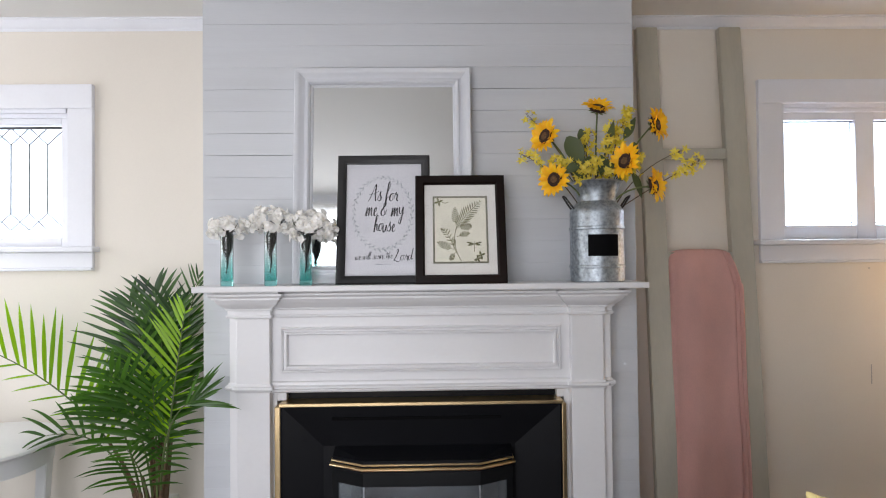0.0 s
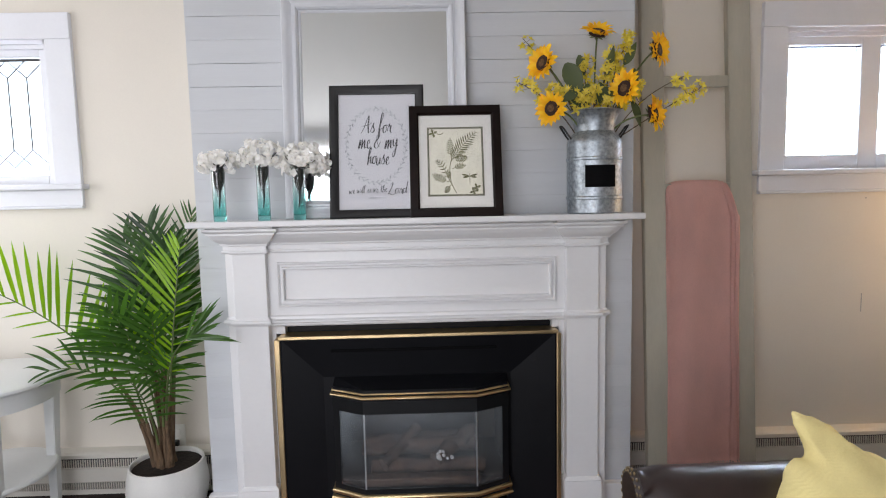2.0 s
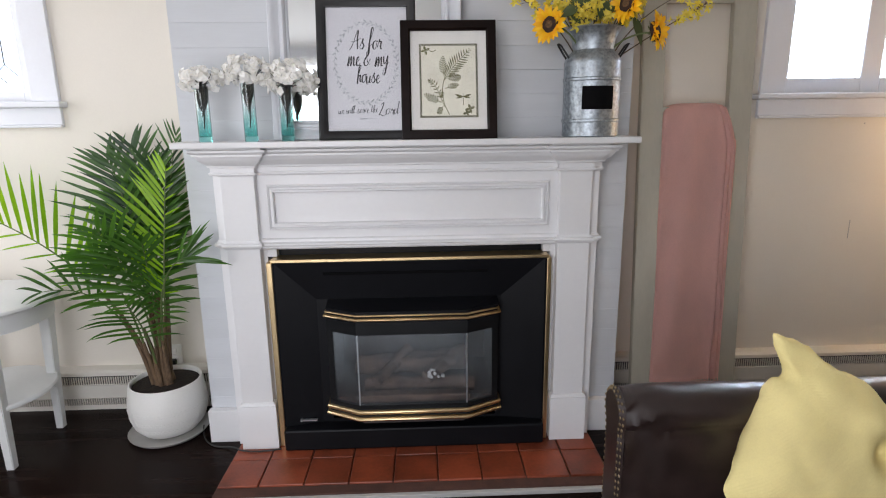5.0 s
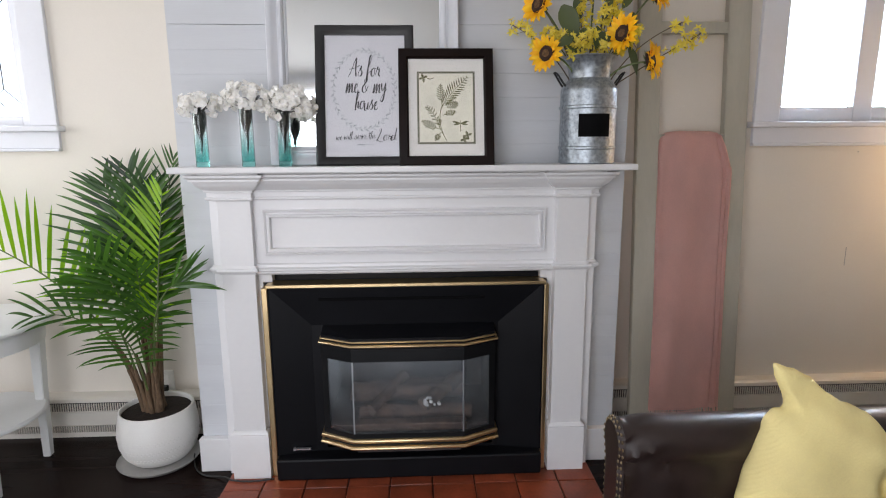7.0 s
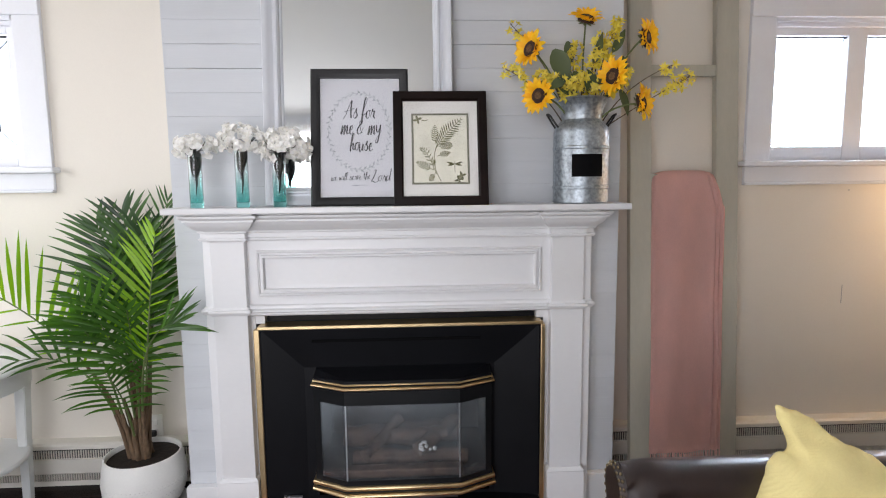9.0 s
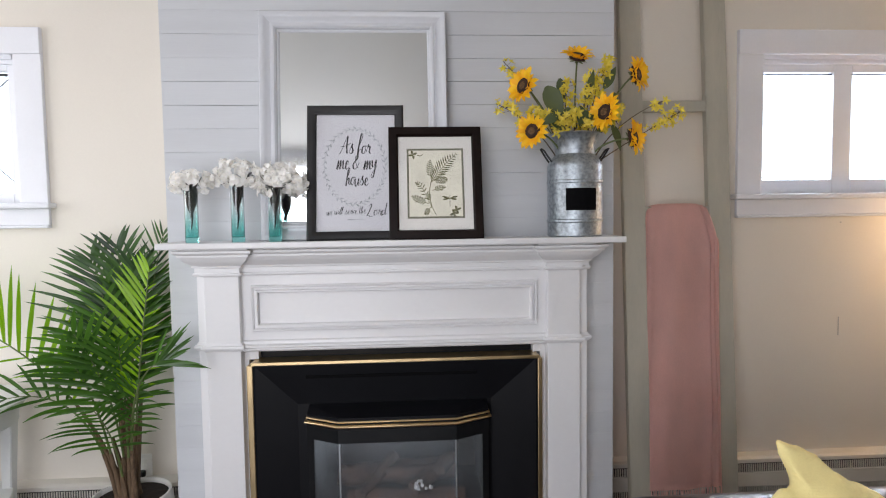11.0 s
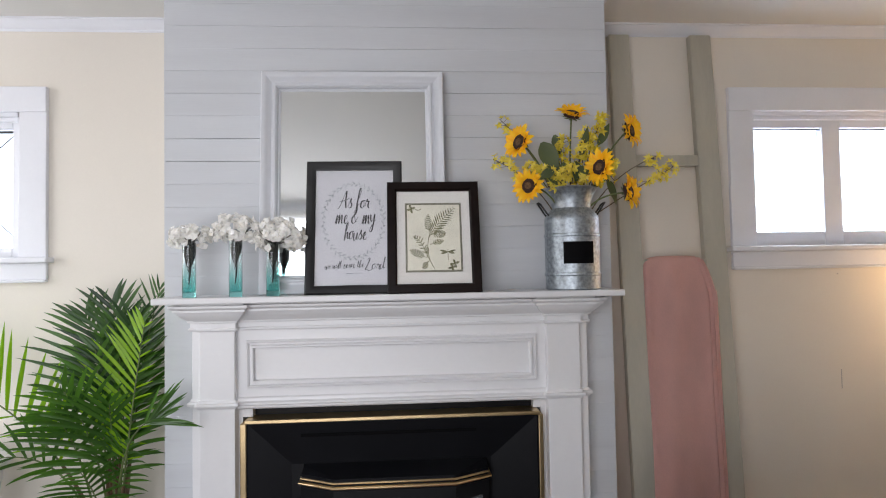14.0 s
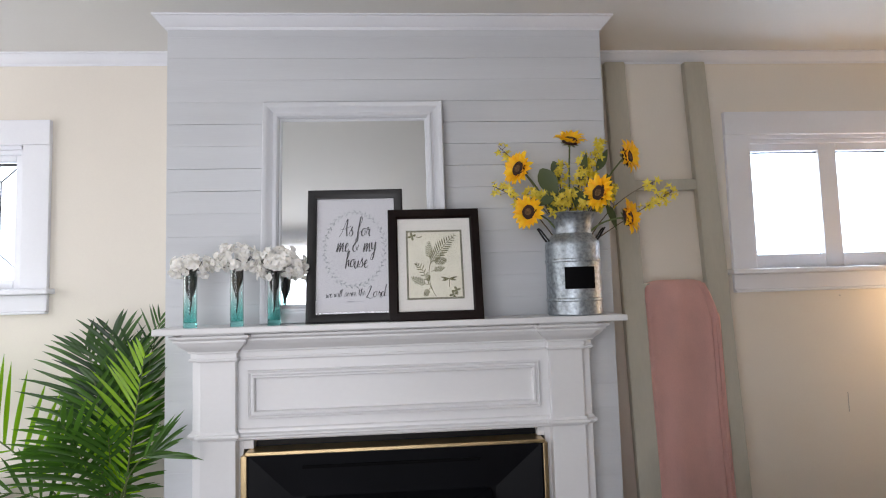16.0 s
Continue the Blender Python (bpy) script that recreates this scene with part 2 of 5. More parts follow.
M_THROW = mat("dusty_pink_throw", (0.92, 0.595, 0.535), 0.95, var=0.10, scale=7, fine=260, bump=0.5, stretch=(1, 1, 0.5))
M_LEATHER = mat("dark_brown_leather", (0.028, 0.0165, 0.0145), 0.40, var=0.30, scale=14, fine=220, bump=0.12, coat=0.75, spec=0.3)
M_NAIL = mat("antique_brass_nail", (0.34, 0.27, 0.17), 0.42, metal=1.0, var=0.2)
M_LEAD = mat("lead_came", (0.05, 0.05, 0.055), 0.5, metal=0.5, var=0.2)
M_SKYGLOW = glow("overcast_sky_glow", (0.76, 0.86, 1.0), SKY_GLOW)
nt_ = M_SKYGLOW.node_tree
tc_, sx_, mr_ = nt_.nodes.new("ShaderNodeTexCoord"), nt_.nodes.new("ShaderNodeSeparateXYZ"), nt_.nodes.new("ShaderNodeMapRange")
nt_.links.new(tc_.outputs["Object"], sx_.inputs[0])
nt_.links.new(sx_.outputs["Z"], mr_.inputs[0])
# emission raised twelvefold above the windows' view, added to light jambs, sill and sofa
for i_, v_ in ((1, 3.2), (2, 5.0), (3, SKY_GLOW), (4, SKY_GLOW * 12)):
    mr_.inputs[i_].default_value = v_
nt_.links.new(mr_.outputs[0], nt_.nodes["Emission"].inputs[1])


def ribbed_cloth(name, colour):
    m = mat(name, colour, 0.95, var=0.08, scale=9, fine=240, bump=0.25)
    n, l = m.node_tree.nodes, m.node_tree.links
    tc, w, bp = n.new("ShaderNodeUVMap"), n.new("ShaderNodeTexWave"), n.new("ShaderNodeBump")
    w.inputs["Scale"].default_value, w.inputs["Distortion"].default_value = 10.5, 1.4
    w.bands_direction = "Y"
    l.new(tc.outputs[0], w.inputs[0])
    l.new(w.outputs[1], bp.inputs["Height"])
    bp.inputs["Strength"].default_value, bp.inputs["Distance"].default_value = 0.13, 0.004
    b = n["Principled BSDF"]
    old = b.inputs["Normal"].links[0].from_node
    l.new(old.outputs[0], bp.inputs["Normal"])
    l.new(bp.outputs[0], b.inputs["Normal"])
    return m


M_PILLOW = ribbed_cloth("pale_yellow_ribbed_velvet", (0.95, 0.79, 0.355))

# ---- mesh helpers ----
ROOTS = {}


def thing(name, base, label, category, group="", kind=""):
    ob = new(name)
    ob.empty_display_size = 0.05
    ob.location = base
    ROOTS[name if ob.name == name else ob.name] = Vector(base)
    return tagged(ob, label, category, group, kind)


def finish(bm, name, material, smooth=None):
    bmesh.ops.recalc_face_normals(bm, faces=bm.faces)
    me = bpy.data.meshes.new(name)
    if smooth:
        for f in bm.faces:
            f.smooth = True
        for e in bm.edges:
            e.smooth = not (len(e.link_faces) == 2 and e.calc_face_angle(0) > radians(smooth))
    bm.to_mesh(me)
    bm.free()
    me.materials.append(material)
    return me


def hang(ob, parent):
    ob.parent = parent
    ob.matrix_parent_inverse = Matrix.Translation(-ROOTS[parent.name]) if parent.name in ROOTS else Matrix()
    return ob


def part(name, bm, material, parent=None, label="", smooth=None):
    ob = new(name, finish(bm, name, material, smooth))
    if parent:
        hang(ob, parent)
    return tagged(ob, label)


def piece(name, me, parent, m):
    ob = hang(new(name, me), parent)
    ob.matrix_basis = m
    return ob


def solid(name, bm, material, label, category, smooth=None, group="", kind=""):
    """A thing or a piece of the setting that is one mesh."""
    return tagged(part(name, bm, material, None, "", smooth), label, category, group, kind)


def box(bm, x0, x1, y0, y1, z0, z1, bevel=0.0):
    vs = [bm.verts.new((x, y, z)) for x in (x0, x1) for y in (y0, y1) for z in (z0, z1)]
    fs = [bm.faces.new([vs[i] for i in q]) for q in ((0, 1, 3, 2), (4, 6, 7, 5), (0, 4, 5, 1), (2, 3, 7, 6), (0, 2, 6, 4), (1, 5, 7, 3))]
    if bevel:
        es = list({e for f in fs for e in f.edges})
        bmesh.ops.bevel(bm, geom=es, offset=bevel, segments=2, affect="EDGES", profile=0.5)
    return vs


def boxes(*rows, bevel=0.0):
    bm = bmesh.new()
    for r in rows:
        box(bm, *r, bevel=bevel)
    return bm


def mould(bm, path, profile, closed=False, m=Matrix()):
    """Sweeps a closed profile of (out, up) along a plan path with mitred corners; out is to the right of the way."""
    n = len(path)
    P = [Vector(p) for p in path]
    rings = []
    for i, p in enumerate(P):
        a = P[i - 1] if (i or closed) else None
        b = P[(i + 1) % n] if (i < n - 1 or closed) else None
        ns = []
        for s, e in ((a, p), (p, b)):
            if s is not None and e is not None:
                dd = (e - s).normalized()
                ns.append(Vector((dd.y, -dd.x)))
        if len(ns) == 2:
            mit = (ns[0] + ns[1]).normalized()
            mit /= max(0.3, mit.dot(ns[0]))
        else:
            mit = ns[0]
        rings.append([bm.verts.new(m @ Vector((p.x + mit.x * o, p.y + mit.y * o, z))) for o, z in profile])
    k = len(profile)
    for i in range(n if closed else n - 1):
        r, s = rings[i], rings[(i + 1) % n]
        for j in range(k):
            bm.faces.new((r[j], r[(j + 1) % k], s[(j + 1) % k], s[j]))
    if not closed:
        bm.faces.new(rings[0])
        bm.faces.new(rings[-1][::-1])
    return bm


def lathe(bm, profile, centre, seg=48, cap=True):
    """Turns (radius, z) points round a vertical line."""
    cx, cy, cz = centre
    rings = []
    for r, z in profile:
        if r < 1e-6:
            rings.append([bm.verts.new((cx, cy, cz + z))])
        else:
            rings.append([bm.verts.new((cx + r * math.cos(2 * math.pi * i / seg), cy + r * math.sin(2 * math.pi * i / seg), cz + z)) for i in range(seg)])
    for a, b in zip(rings, rings[1:]):
        for i in range(seg):
            q = [a[i % len(a)], a[(i + 1) % len(a)], b[(i + 1) % len(b)], b[i % len(b)]]
            q = list(dict.fromkeys(q))
            if len(q) > 2:
                bm.faces.new(q)
    return bm


def tube(bm, pts, radii, seg=8):
    """A round bar along points, with a radius for each or one for all."""
    P = [Vector(p) for p in pts]
    R = radii if isinstance(radii, (list, tuple)) else [radii] * len(P)
    rings = []
    ref = Vector((0.31, 0.2, 0.93)).normalized()
    for i, p in enumerate(P):
        t = (P[min(i + 1, len(P) - 1)] - P[max(i - 1, 0)]).normalized()
        u = t.cross(ref)
        u = (u if u.length > 0.05 else t.cross(Vector((1, 0, 0)))).normalized()
        v = t.cross(u)
        rings.append([bm.verts.new(p + R[i] * (math.cos(2 * math.pi * k / seg) * u + math.sin(2 * math.pi * k / seg) * v)) for k in range(seg)])
    for a, b in zip(rings, rings[1:]):
        for k in range(seg):
            bm.faces.new((a[k], a[(k + 1) % seg], b[(k + 1) % seg], b[k]))
    bm.faces.new(rings[0][::-1])
    bm.faces.new(rings[-1])
    return bm


def bez(p0, p1, p2, n):
    p0, p1, p2 = Vector(p0), Vector(p1), Vector(p2)
    return [(1 - t) ** 2 * p0 + 2 * t * (1 - t) * p1 + t * t * p2 for t in [i / n for i in range(n + 1)]]


FLOOR, WALL, CEIL = -0.03, 0.34, 2.378

# ---- the room ----
solid("floor", boxes((-2.95, 3.25, -3.35, 0.49, FLOOR - 0.1, FLOOR)), M_FLOOR, "dark stained hardwood floor", "floor", kind="structure")
solid("ceiling", boxes((-2.95, 3.25, -3.35, 0.49, CEIL, CEIL + 0.1)), M_CEIL, "off-white painted plaster ceiling", "ceiling", kind="structure")


def pierced(name, label, along, lo, hi, near, far, holes):
    """A wall with thickness along x or y, with real openings (a0, a1, z0, z1) in it."""
    bm = bmesh.new()
    cuts = sorted({lo, hi, *[h[0] for h in holes], *[h[1] for h in holes]})
    for a0, a1 in zip(cuts, cuts[1:]):
        spans = [(FLOOR, CEIL)]
        for h in holes:
            if h[0] <= a0 and a1 <= h[1]:
                spans = [(FLOOR, h[2]), (h[3], CEIL)]
        for z0, z1 in spans:
            if along == "x":
                box(bm, a0, a1, near, far, z0, z1)
            else:
                box(bm, near, far, a0, a1, z0, z1)
    bmesh.ops.remove_doubles(bm, verts=bm.verts, dist=1e-5)
    return solid(name, bm, M_WALL, label, "wall", kind="structure")


LEFT_OPEN, RIGHT_OPEN = (-2.42, -1.575, 1.362, 1.978), (1.642, 2.47, 1.362, 1.984)
wall_n = pierced("wall_north", "cream painted plaster wall behind the fireplace", "x", -2.95, 3.25, WALL, WALL + 0.15, [LEFT_OPEN, RIGHT_OPEN])
pierced("wall_west", "cream painted side wall with a window opening", "y", -3.2, WALL, -2.95, -2.8, [(-1.5, 0.06, 0.85, 2.15)])
pierced("wall_east", "cream painted side wall", "y", -3.2, WALL, 3.1, 3.25, [])
# this opening is added only to house the fill light
pierced("wall_south", "cream painted wall facing the fireplace", "x", -2.95, 3.25, -3.35, -3.2, [(-1.75, 0.05, 0.08, 2.25)])

part("scratch", boxes((2.0365, 2.0400, WALL - 0.0012, WALL, 0.702, 0.790)), M_SAUCER, wall_n, "thin scratch in the wall paint")
part("nail_hole", boxes((2.034, 2.041, WALL - 0.0015, WALL, 1.226, 1.232), bevel=0.0005), M_SAUCER, wall_n)

# crown moulding round the walls and the chimney breast
CROWN = [(0, -0.048), (0.004, -0.048), (0.007, -0.040), (0.014, -0.036), (0.022, -0.026), (0.032, -0.014), (0.036, -0.008), (0.043, -0.006), (0.043, 0), (0, 0)]
crown = [(o, CEIL + z) for o, z in CROWN]
solid("crown_moulding_north", mould(bmesh.new(), [(-2.8, WALL), (-0.845, WALL)], crown), M_TRIM, "white crown moulding along the ceiling", "moulding", 35, kind="structure")
solid("crown_moulding_east_side", mould(bmesh.new(), [(0.845, WALL), (3.1, WALL)], crown), M_TRIM, "white crown moulding along the ceiling", "moulding", 35, kind="structure")
solid("crown_moulding_chimney", mould(bmesh.new(), [(-0.845, WALL), (-0.845, 0), (0.845, 0), (0.845, WALL)], crown), M_TRIM, "white crown moulding round the chimney breast", "moulding", 35, kind="structure")
solid("crown_moulding_south", mould(bmesh.new(), [(3.1, -3.2), (-2.8, -3.2)], [(o * 1.5, CEIL + (z - CEIL) * 1.6) for o, z in crown]), M_TRIM, "white crown moulding along the ceiling", "moulding", 35, kind="structure")


# ---- windows ----
def window(name, x0, x1, z0, z1, lights, label, leading):
    """A cased window: opening x0..x1, z0..z1; lights are the glass openings; leading draws the cames."""
    w = thing(name, (x0, WALL, z0), label, "window", kind="structure")
    f = WALL - 0.020
    cw = 0.112
    part("casing_head", boxes((x0 - cw, x1 + cw, f - 0.004, WALL, z1, z1 + 0.108), bevel=0.003), M_TRIM, w)
    part("casing_side", boxes((x0 - cw, x0, f, WALL, z0, z1), bevel=0.003), M_TRIM, w)
    part("casing_side", boxes((x1, x1 + cw, f, WALL, z0, z1), bevel=0.003), M_TRIM, w)
    part("window_sill", boxes((x0 - cw - 0.022, x1 + cw + 0.022, WALL - 0.055, WALL + 0.05, z0 - 0.024, z0), bevel=0.006), M_TRIM, w)
    part("apron", boxes((x0 - cw, x1 + cw, f + 0.002, WALL, z0 - 0.094, z0 - 0.024), bevel=0.003), M_TRIM, w)
    part("apron_bead", boxes((x0 - cw, x1 + cw, f - 0.008, WALL, z0 - 0.106, z0 - 0.094), bevel=0.004), M_TRIM, w)
    # jamb lining and stops
    part("jamb", boxes((x0, x0 + 0.014, WALL - 0.004, WALL + 0.15, z0, z1), (x1 - 0.014, x1, WALL - 0.004, WALL + 0.15, z0, z1), (x0, x1, WALL - 0.004, WALL + 0.15, z1 - 0.016, z1)), M_TRIM, w)
    part("stop_bead", boxes((x0 + 0.014, x1 - 0.014, WALL + 0.008, WALL + 0.03, z1 - 0.034, z1 - 0.016), bevel=0.003), M_TRIM, w)
    yf, yb = WALL + 0.03, WALL + 0.065
    bm = bmesh.new()
    xs = [x0 + 0.014] + [v for l in lights for v in l[:2]] + [x1 - 0.014]
    lz0, lz1 = lights[0][2], lights[0][3]
    for a, b in zip(xs[::2], xs[1::2]):
        box(bm, a, b, yf, yb, z0, z1 - 0.016, bevel=0.003)
    for l in lights:
        box(bm, l[0], l[1], yf, yb, z0, lz0, bevel=0.003)
        box(bm, l[0], l[1], yf, yb, lz1, z1 - 0.016, bevel=0.003)
    part("sash", bm, M_TRIM, w)
    for l in lights:
        p = part("pane", boxes((l[0], l[1], yf + 0.016, yf + 0.020, lz0, lz1)), M_CLEAR, w)
        p.visible_shadow = False
        bm = bmesh.new()
        for (ax, az), (bx, bz), r in leading(l):
            tube(bm, [(ax, yf + 0.014, az), (bx, yf + 0.014, bz)], r, 6)
        part("leading", bm, M_LEAD, p, "lead cames in the glass")
    return w


def diamonds(l):
    """Tall lozenge cames hung from a bar, as in the window beside the palm."""
    x0, x1, z0, z1 = l
    out = [((x0, z1 - 0.012), (x1, z1 - 0.012), 0.0062)]
    step, top, bot = 0.0825, z1 - 0.088, z0 + 0.112
    x = x1 - 0.070
    n = 0
    while x > x0:
        out.append(((x, top), (x, bot), 0.0029))
        for s in (1, -1):
            if x0 < x + s * step < x1 + 0.02:
                xe = min(x1, x + s * step)
                k = abs(xe - x) / step
                out.append(((x, top), (xe, top + 0.076 * k), 0.0026))
                out.append(((x, bot), (xe, bot - 0.076 * k), 0.0022))
        x -= step
        n += 1
    return out


def edge_border(l):
    """A bar along the head with short cross cames, and a narrow border."""
    x0, x1, z0, z1 = l
    out = [((x0, z1 - 0.006), (x1, z1 - 0.006), 0.0036), ((x1 - 0.016, z0), (x1 - 0.016, z1), 0.0020), ((x0 + 0.012, z0), (x0 + 0.012, z1), 0.0011), ((x0, z0 + 0.012), (x1, z0 + 0.012), 0.0013)]
    k = 8
    for i in range(k):
        a = x0 + (x1 - x0) * i / k
        b = x0 + (x1 - x0) * (i + 0.5) / k
        c = x0 + (x1 - x0) * (i + 1) / k
        out += [((a, z1 - 0.006), (b, z1 - 0.024), 0.0014), ((b, z1 - 0.024), (c, z1 - 0.006), 0.0014)]
    return out


window("window_1", *LEFT_OPEN, [(-2.37, -1.632, 1.405, 1.918)], "white-cased leaded glass window beside the palm", diamonds)
window("window_2", *RIGHT_OPEN, [(1.668, 2.012, 1.428, 1.917), (2.100, 2.444, 1.428, 1.917)], "white-cased window of two leaded lights", edge_border)
solid("backdrop", boxes((-14, 14, 6.0, 6.05, -3, 12)), M_SKYGLOW, "bright overcast sky outside the windows", "sky", kind="structure")

# ---- chimney breast ----
OPEN_X, OPEN_Z = 0.505, 0.806
chim = solid("wall_chimney", boxes((-0.838, -OPEN_X, 0.012, WALL, FLOOR, CEIL), (OPEN_X, 0.838, 0.012, WALL, FLOOR, CEIL), (-OPEN_X, OPEN_X, 0.012, WALL, OPEN_Z, CEIL)), M_GAP, "chimney breast clad in white shiplap boards", "chimney breast", kind="structure")
part("side_cladding", boxes((-0.843, -0.838, 0.0, WALL, FLOOR, CEIL), (0.838, 0.843, 0.0, WALL, FLOOR, CEIL)), M_PLANK, chim)

# ---- fireplace mantel ----
mantel = thing("fireplace_mantel", (0, 0, 0), "white painted wooden fireplace mantel with panelled frieze and pilasters", "mantel")
part("shelf", boxes((-0.803, 0.816, -0.208, -0.001, 1.180, 1.202), bevel=0.004), M_MANTEL, mantel)
part("frieze", boxes((-0.552, 0.552, -0.10, -0.001, 0.83, 1.18)), M_MANTEL, mantel)
BED = [(0, 1.080), (0.006, 1.080), (0.010, 1.085), (0.010, 1.090), (0.005, 1.093), (0.005, 1.109), (0.012, 1.111), (0.013, 1.117), (0.018, 1.122), (0.030, 1.131), (0.039, 1.143), (0.042, 1.150), (0.049, 1.151), (0.049, 1.158), (0.055, 1.161), (0.060, 1.166), (0.060, 1.173), (0.044, 1.174), (0.044, 1.1795), (0, 1.1795)]
STEP = [(-0.708, -0.001), (-0.708, -0.100), (-0.672, -0.100), (-0.672, -0.130), (-0.552, -0.130), (-0.552, -0.100), (0.552, -0.100), (0.552, -0.130), (0.672, -0.130), (0.672, -0.100), (0.708, -0.100), (0.708, -0.001)]
part("bed_moulding", mould(bmesh.new(), STEP, BED), M_MANTEL, mantel, smooth=30)
PANEL = [(-0.004, 0.0), (-0.004, 0.013), (-0.001, 0.018), (0.004, 0.018), (0.006, 0.009), (0.008, 0.005), (0.012, 0.005), (0.014, 0.012), (0.018, 0.015), (0.022, 0.013), (0.023, 0.0)]
flat = Matrix(((1, 0, 0, 0), (0, 0, -1, -0.10), (0, 1, 0, 0), (0, 0, 0, 1)))
part("panel_moulding", mould(bmesh.new(), [(-0.495, 0.900), (0.495, 0.900), (0.495, 1.021), (-0.495, 1.021)], PANEL, True, flat), M_MANTEL, mantel, smooth=30)
LIP = [(0, 0.806), (0.012, 0.806), (0.018, 0.812), (0.018, 0.818), (0.024, 0.822), (0.024, 0.828), (0.012, 0.833), (0.010, 0.842), (0.004, 0.846), (0, 0.846)]
part("frieze_lip", mould(bmesh.new(), [(-0.552, -0.100), (0.552, -0.100)], LIP), M_MANTEL, mantel, smooth=30)
for s in (-1, 1):
    pil = part("pilaster", boxes(*(((0.552, 0.672, -0.130, -0.001, 0.0, 1.09), (0.672, 0.708, -0.100, -0.001, 0.0, 1.09)) if s > 0 else ((-0.672, -0.552, -0.130, -0.001, 0.0, 1.09), (-0.708, -0.672, -0.100, -0.001, 0.0, 1.09))), bevel=0.002), M_MANTEL, mantel)
    path = [(0.552, -0.1), (0.552, -0.13), (0.672, -0.13), (0.672, -0.10), (0.708, -0.10), (0.708, -0.001)]
    if s < 0:
        path = [(-x, y) for x, y in path[::-1]]
    NECK = [(0, 0.812), (0.004, 0.812), (0.007, 0.818), (0.012, 0.820), (0.014, 0.826), (0.012, 0.832), (0.006, 0.834), (0.003, 0.842), (0, 0.842)]
    part("neck_moulding", mould(bmesh.new(), path, NECK), M_MANTEL, pil, smooth=30)
    PLINTH = [(0, 0.0), (0.011, 0.0), (0.011, 0.176), (0.009, 0.180), (0.012, 0.184), (0.009, 0.190), (0.004, 0.194), (0, 0.196)]
    if s > 0:
        pp = [(0.552, -0.1), (0.552, -0.13), (0.672, -0.13), (0.672, -0.001)]
    else:
        pp = [(-0.672, -0.001), (-0.672, -0.13), (-0.552, -0.13), (-0.552, -0.1)]
    part("plinth", mould(bmesh.new(), pp, PLINTH), M_MANTEL, pil, smooth=30)
    xo = (0.684, 0.850) if s > 0 else (-0.850, -0.684)
    part("side_plinth", boxes((*xo, -0.034, -0.001, FLOOR, 0.112), bevel=0.003), M_MANTEL, mantel)
    xi = (0.532, 0.552) if s > 0 else (-0.552, -0.537)
    part("jamb", boxes((*xi, -0.088, -0.001, 0.0, 0.806)), M_MANTEL, mantel)
    xb = (0.506, 0.532) if s > 0 else (-0.537, -0.503)
    part("corner_block", boxes((*xb, -0.086, -0.052, 0.771, 0.8055), bevel=0.001), M_MANTEL, mantel)

# ---- gas fireplace insert ----
ins = thing("fireplace_insert", (0, -0.1, 0), "black gas fireplace insert with brass trim and glass bay", "fireplace")
bm = bmesh.new()
rings = []
for x0, x1, z0, z1, y in ((-0.515, 0.515, 0.085, 0.760, -0.06), (-0.515, 0.515, 0.085, 0.760, -0.124), (-0.508, 0.508, 0.085, 0.754, -0.126), (-0.365, 0.345, 0.085, 0.604, -0.098), (-0.325, 0.325, 0.10, 0.575, -0.098)):
    rings.append([bm.verts.new((x, y, z)) for x, z in ((x0, z0), (x1, z0), (x1, z1), (x0, z1))])
for a, b in zip(rings, rings[1:]):
    for i in range(4):
        bm.faces.new((a[i], a[(i + 1) % 4], b[(i + 1) % 4], b[i]))
bmesh.ops.recalc_face_normals(bm, faces=bm.faces)
part("surround_panel", bm, M_BLACK, ins)
# black sheet standing in for the shade in the gap above the brass
part("recess_shade", boxes((-0.504, 0.504, -0.049, -0.045, 0.752, 0.8055)), M_BLACK, ins)
part("louvre_slot", boxes((-0.33, 0.29, -0.1235, -0.112, 0.704, 0.715), bevel=0.002), M_CHALK, ins)
part("brass_trim", boxes((-0.520, 0.520, -0.136, -0.05, 0.757, 0.770), bevel=0.003), M_BRASS, ins, "polished brass top trim")
for x0, x1 in ((-0.537, -0.515), (0.515, 0.532)):
    part("brass_trim", boxes((x0, x1, -0.128, -0.05, 0.0, 0.757), bevel=0.003), M_BRASS, ins, "polished brass side trim")
part("base_plinth", boxes((-0.512, 0.512, -0.165, -0.02, 0.0, 0.088), bevel=0.008), M_BLACK, ins)
part("vent_grille", boxes((-0.50, 0.50, -0.02, 0.0, 0.766, 0.806)), M_SOOT, ins)
part("badge", boxes((-0.452, -0.444, -0.1305, -0.119, 0.107, 0.117), (-0.442, -0.385, -0.1300, -0.118, 0.109, 0.114)), M_STEEL, ins, "small pale maker's plate")
# firebox
part("firebox_side", boxes((-0.33, -0.318, -0.11, 0.25, 0.12, 0.56)), M_SOOT, ins)
part("firebox_side", boxes((0.318, 0.33, -0.11, 0.25, 0.12, 0.56)), M_SOOT, ins)
part("firebox_back", boxes((-0.318, 0.318, 0.24, 0.25, 0.12, 0.56)), M_SOOT, ins)
part("firebox_floor", boxes((-0.318, 0.318, -0.11, 0.24, 0.13, 0.20)), M_SOOT, ins)
part("firebox_sill", boxes((-0.195, 0.195, -0.195, -0.11, 0.13, 0.199)), M_SOOT, ins)
part("firebox_roof", boxes((-0.318, 0.318, -0.10, 0.24, 0.55, 0.56)), M_SOOT, ins)
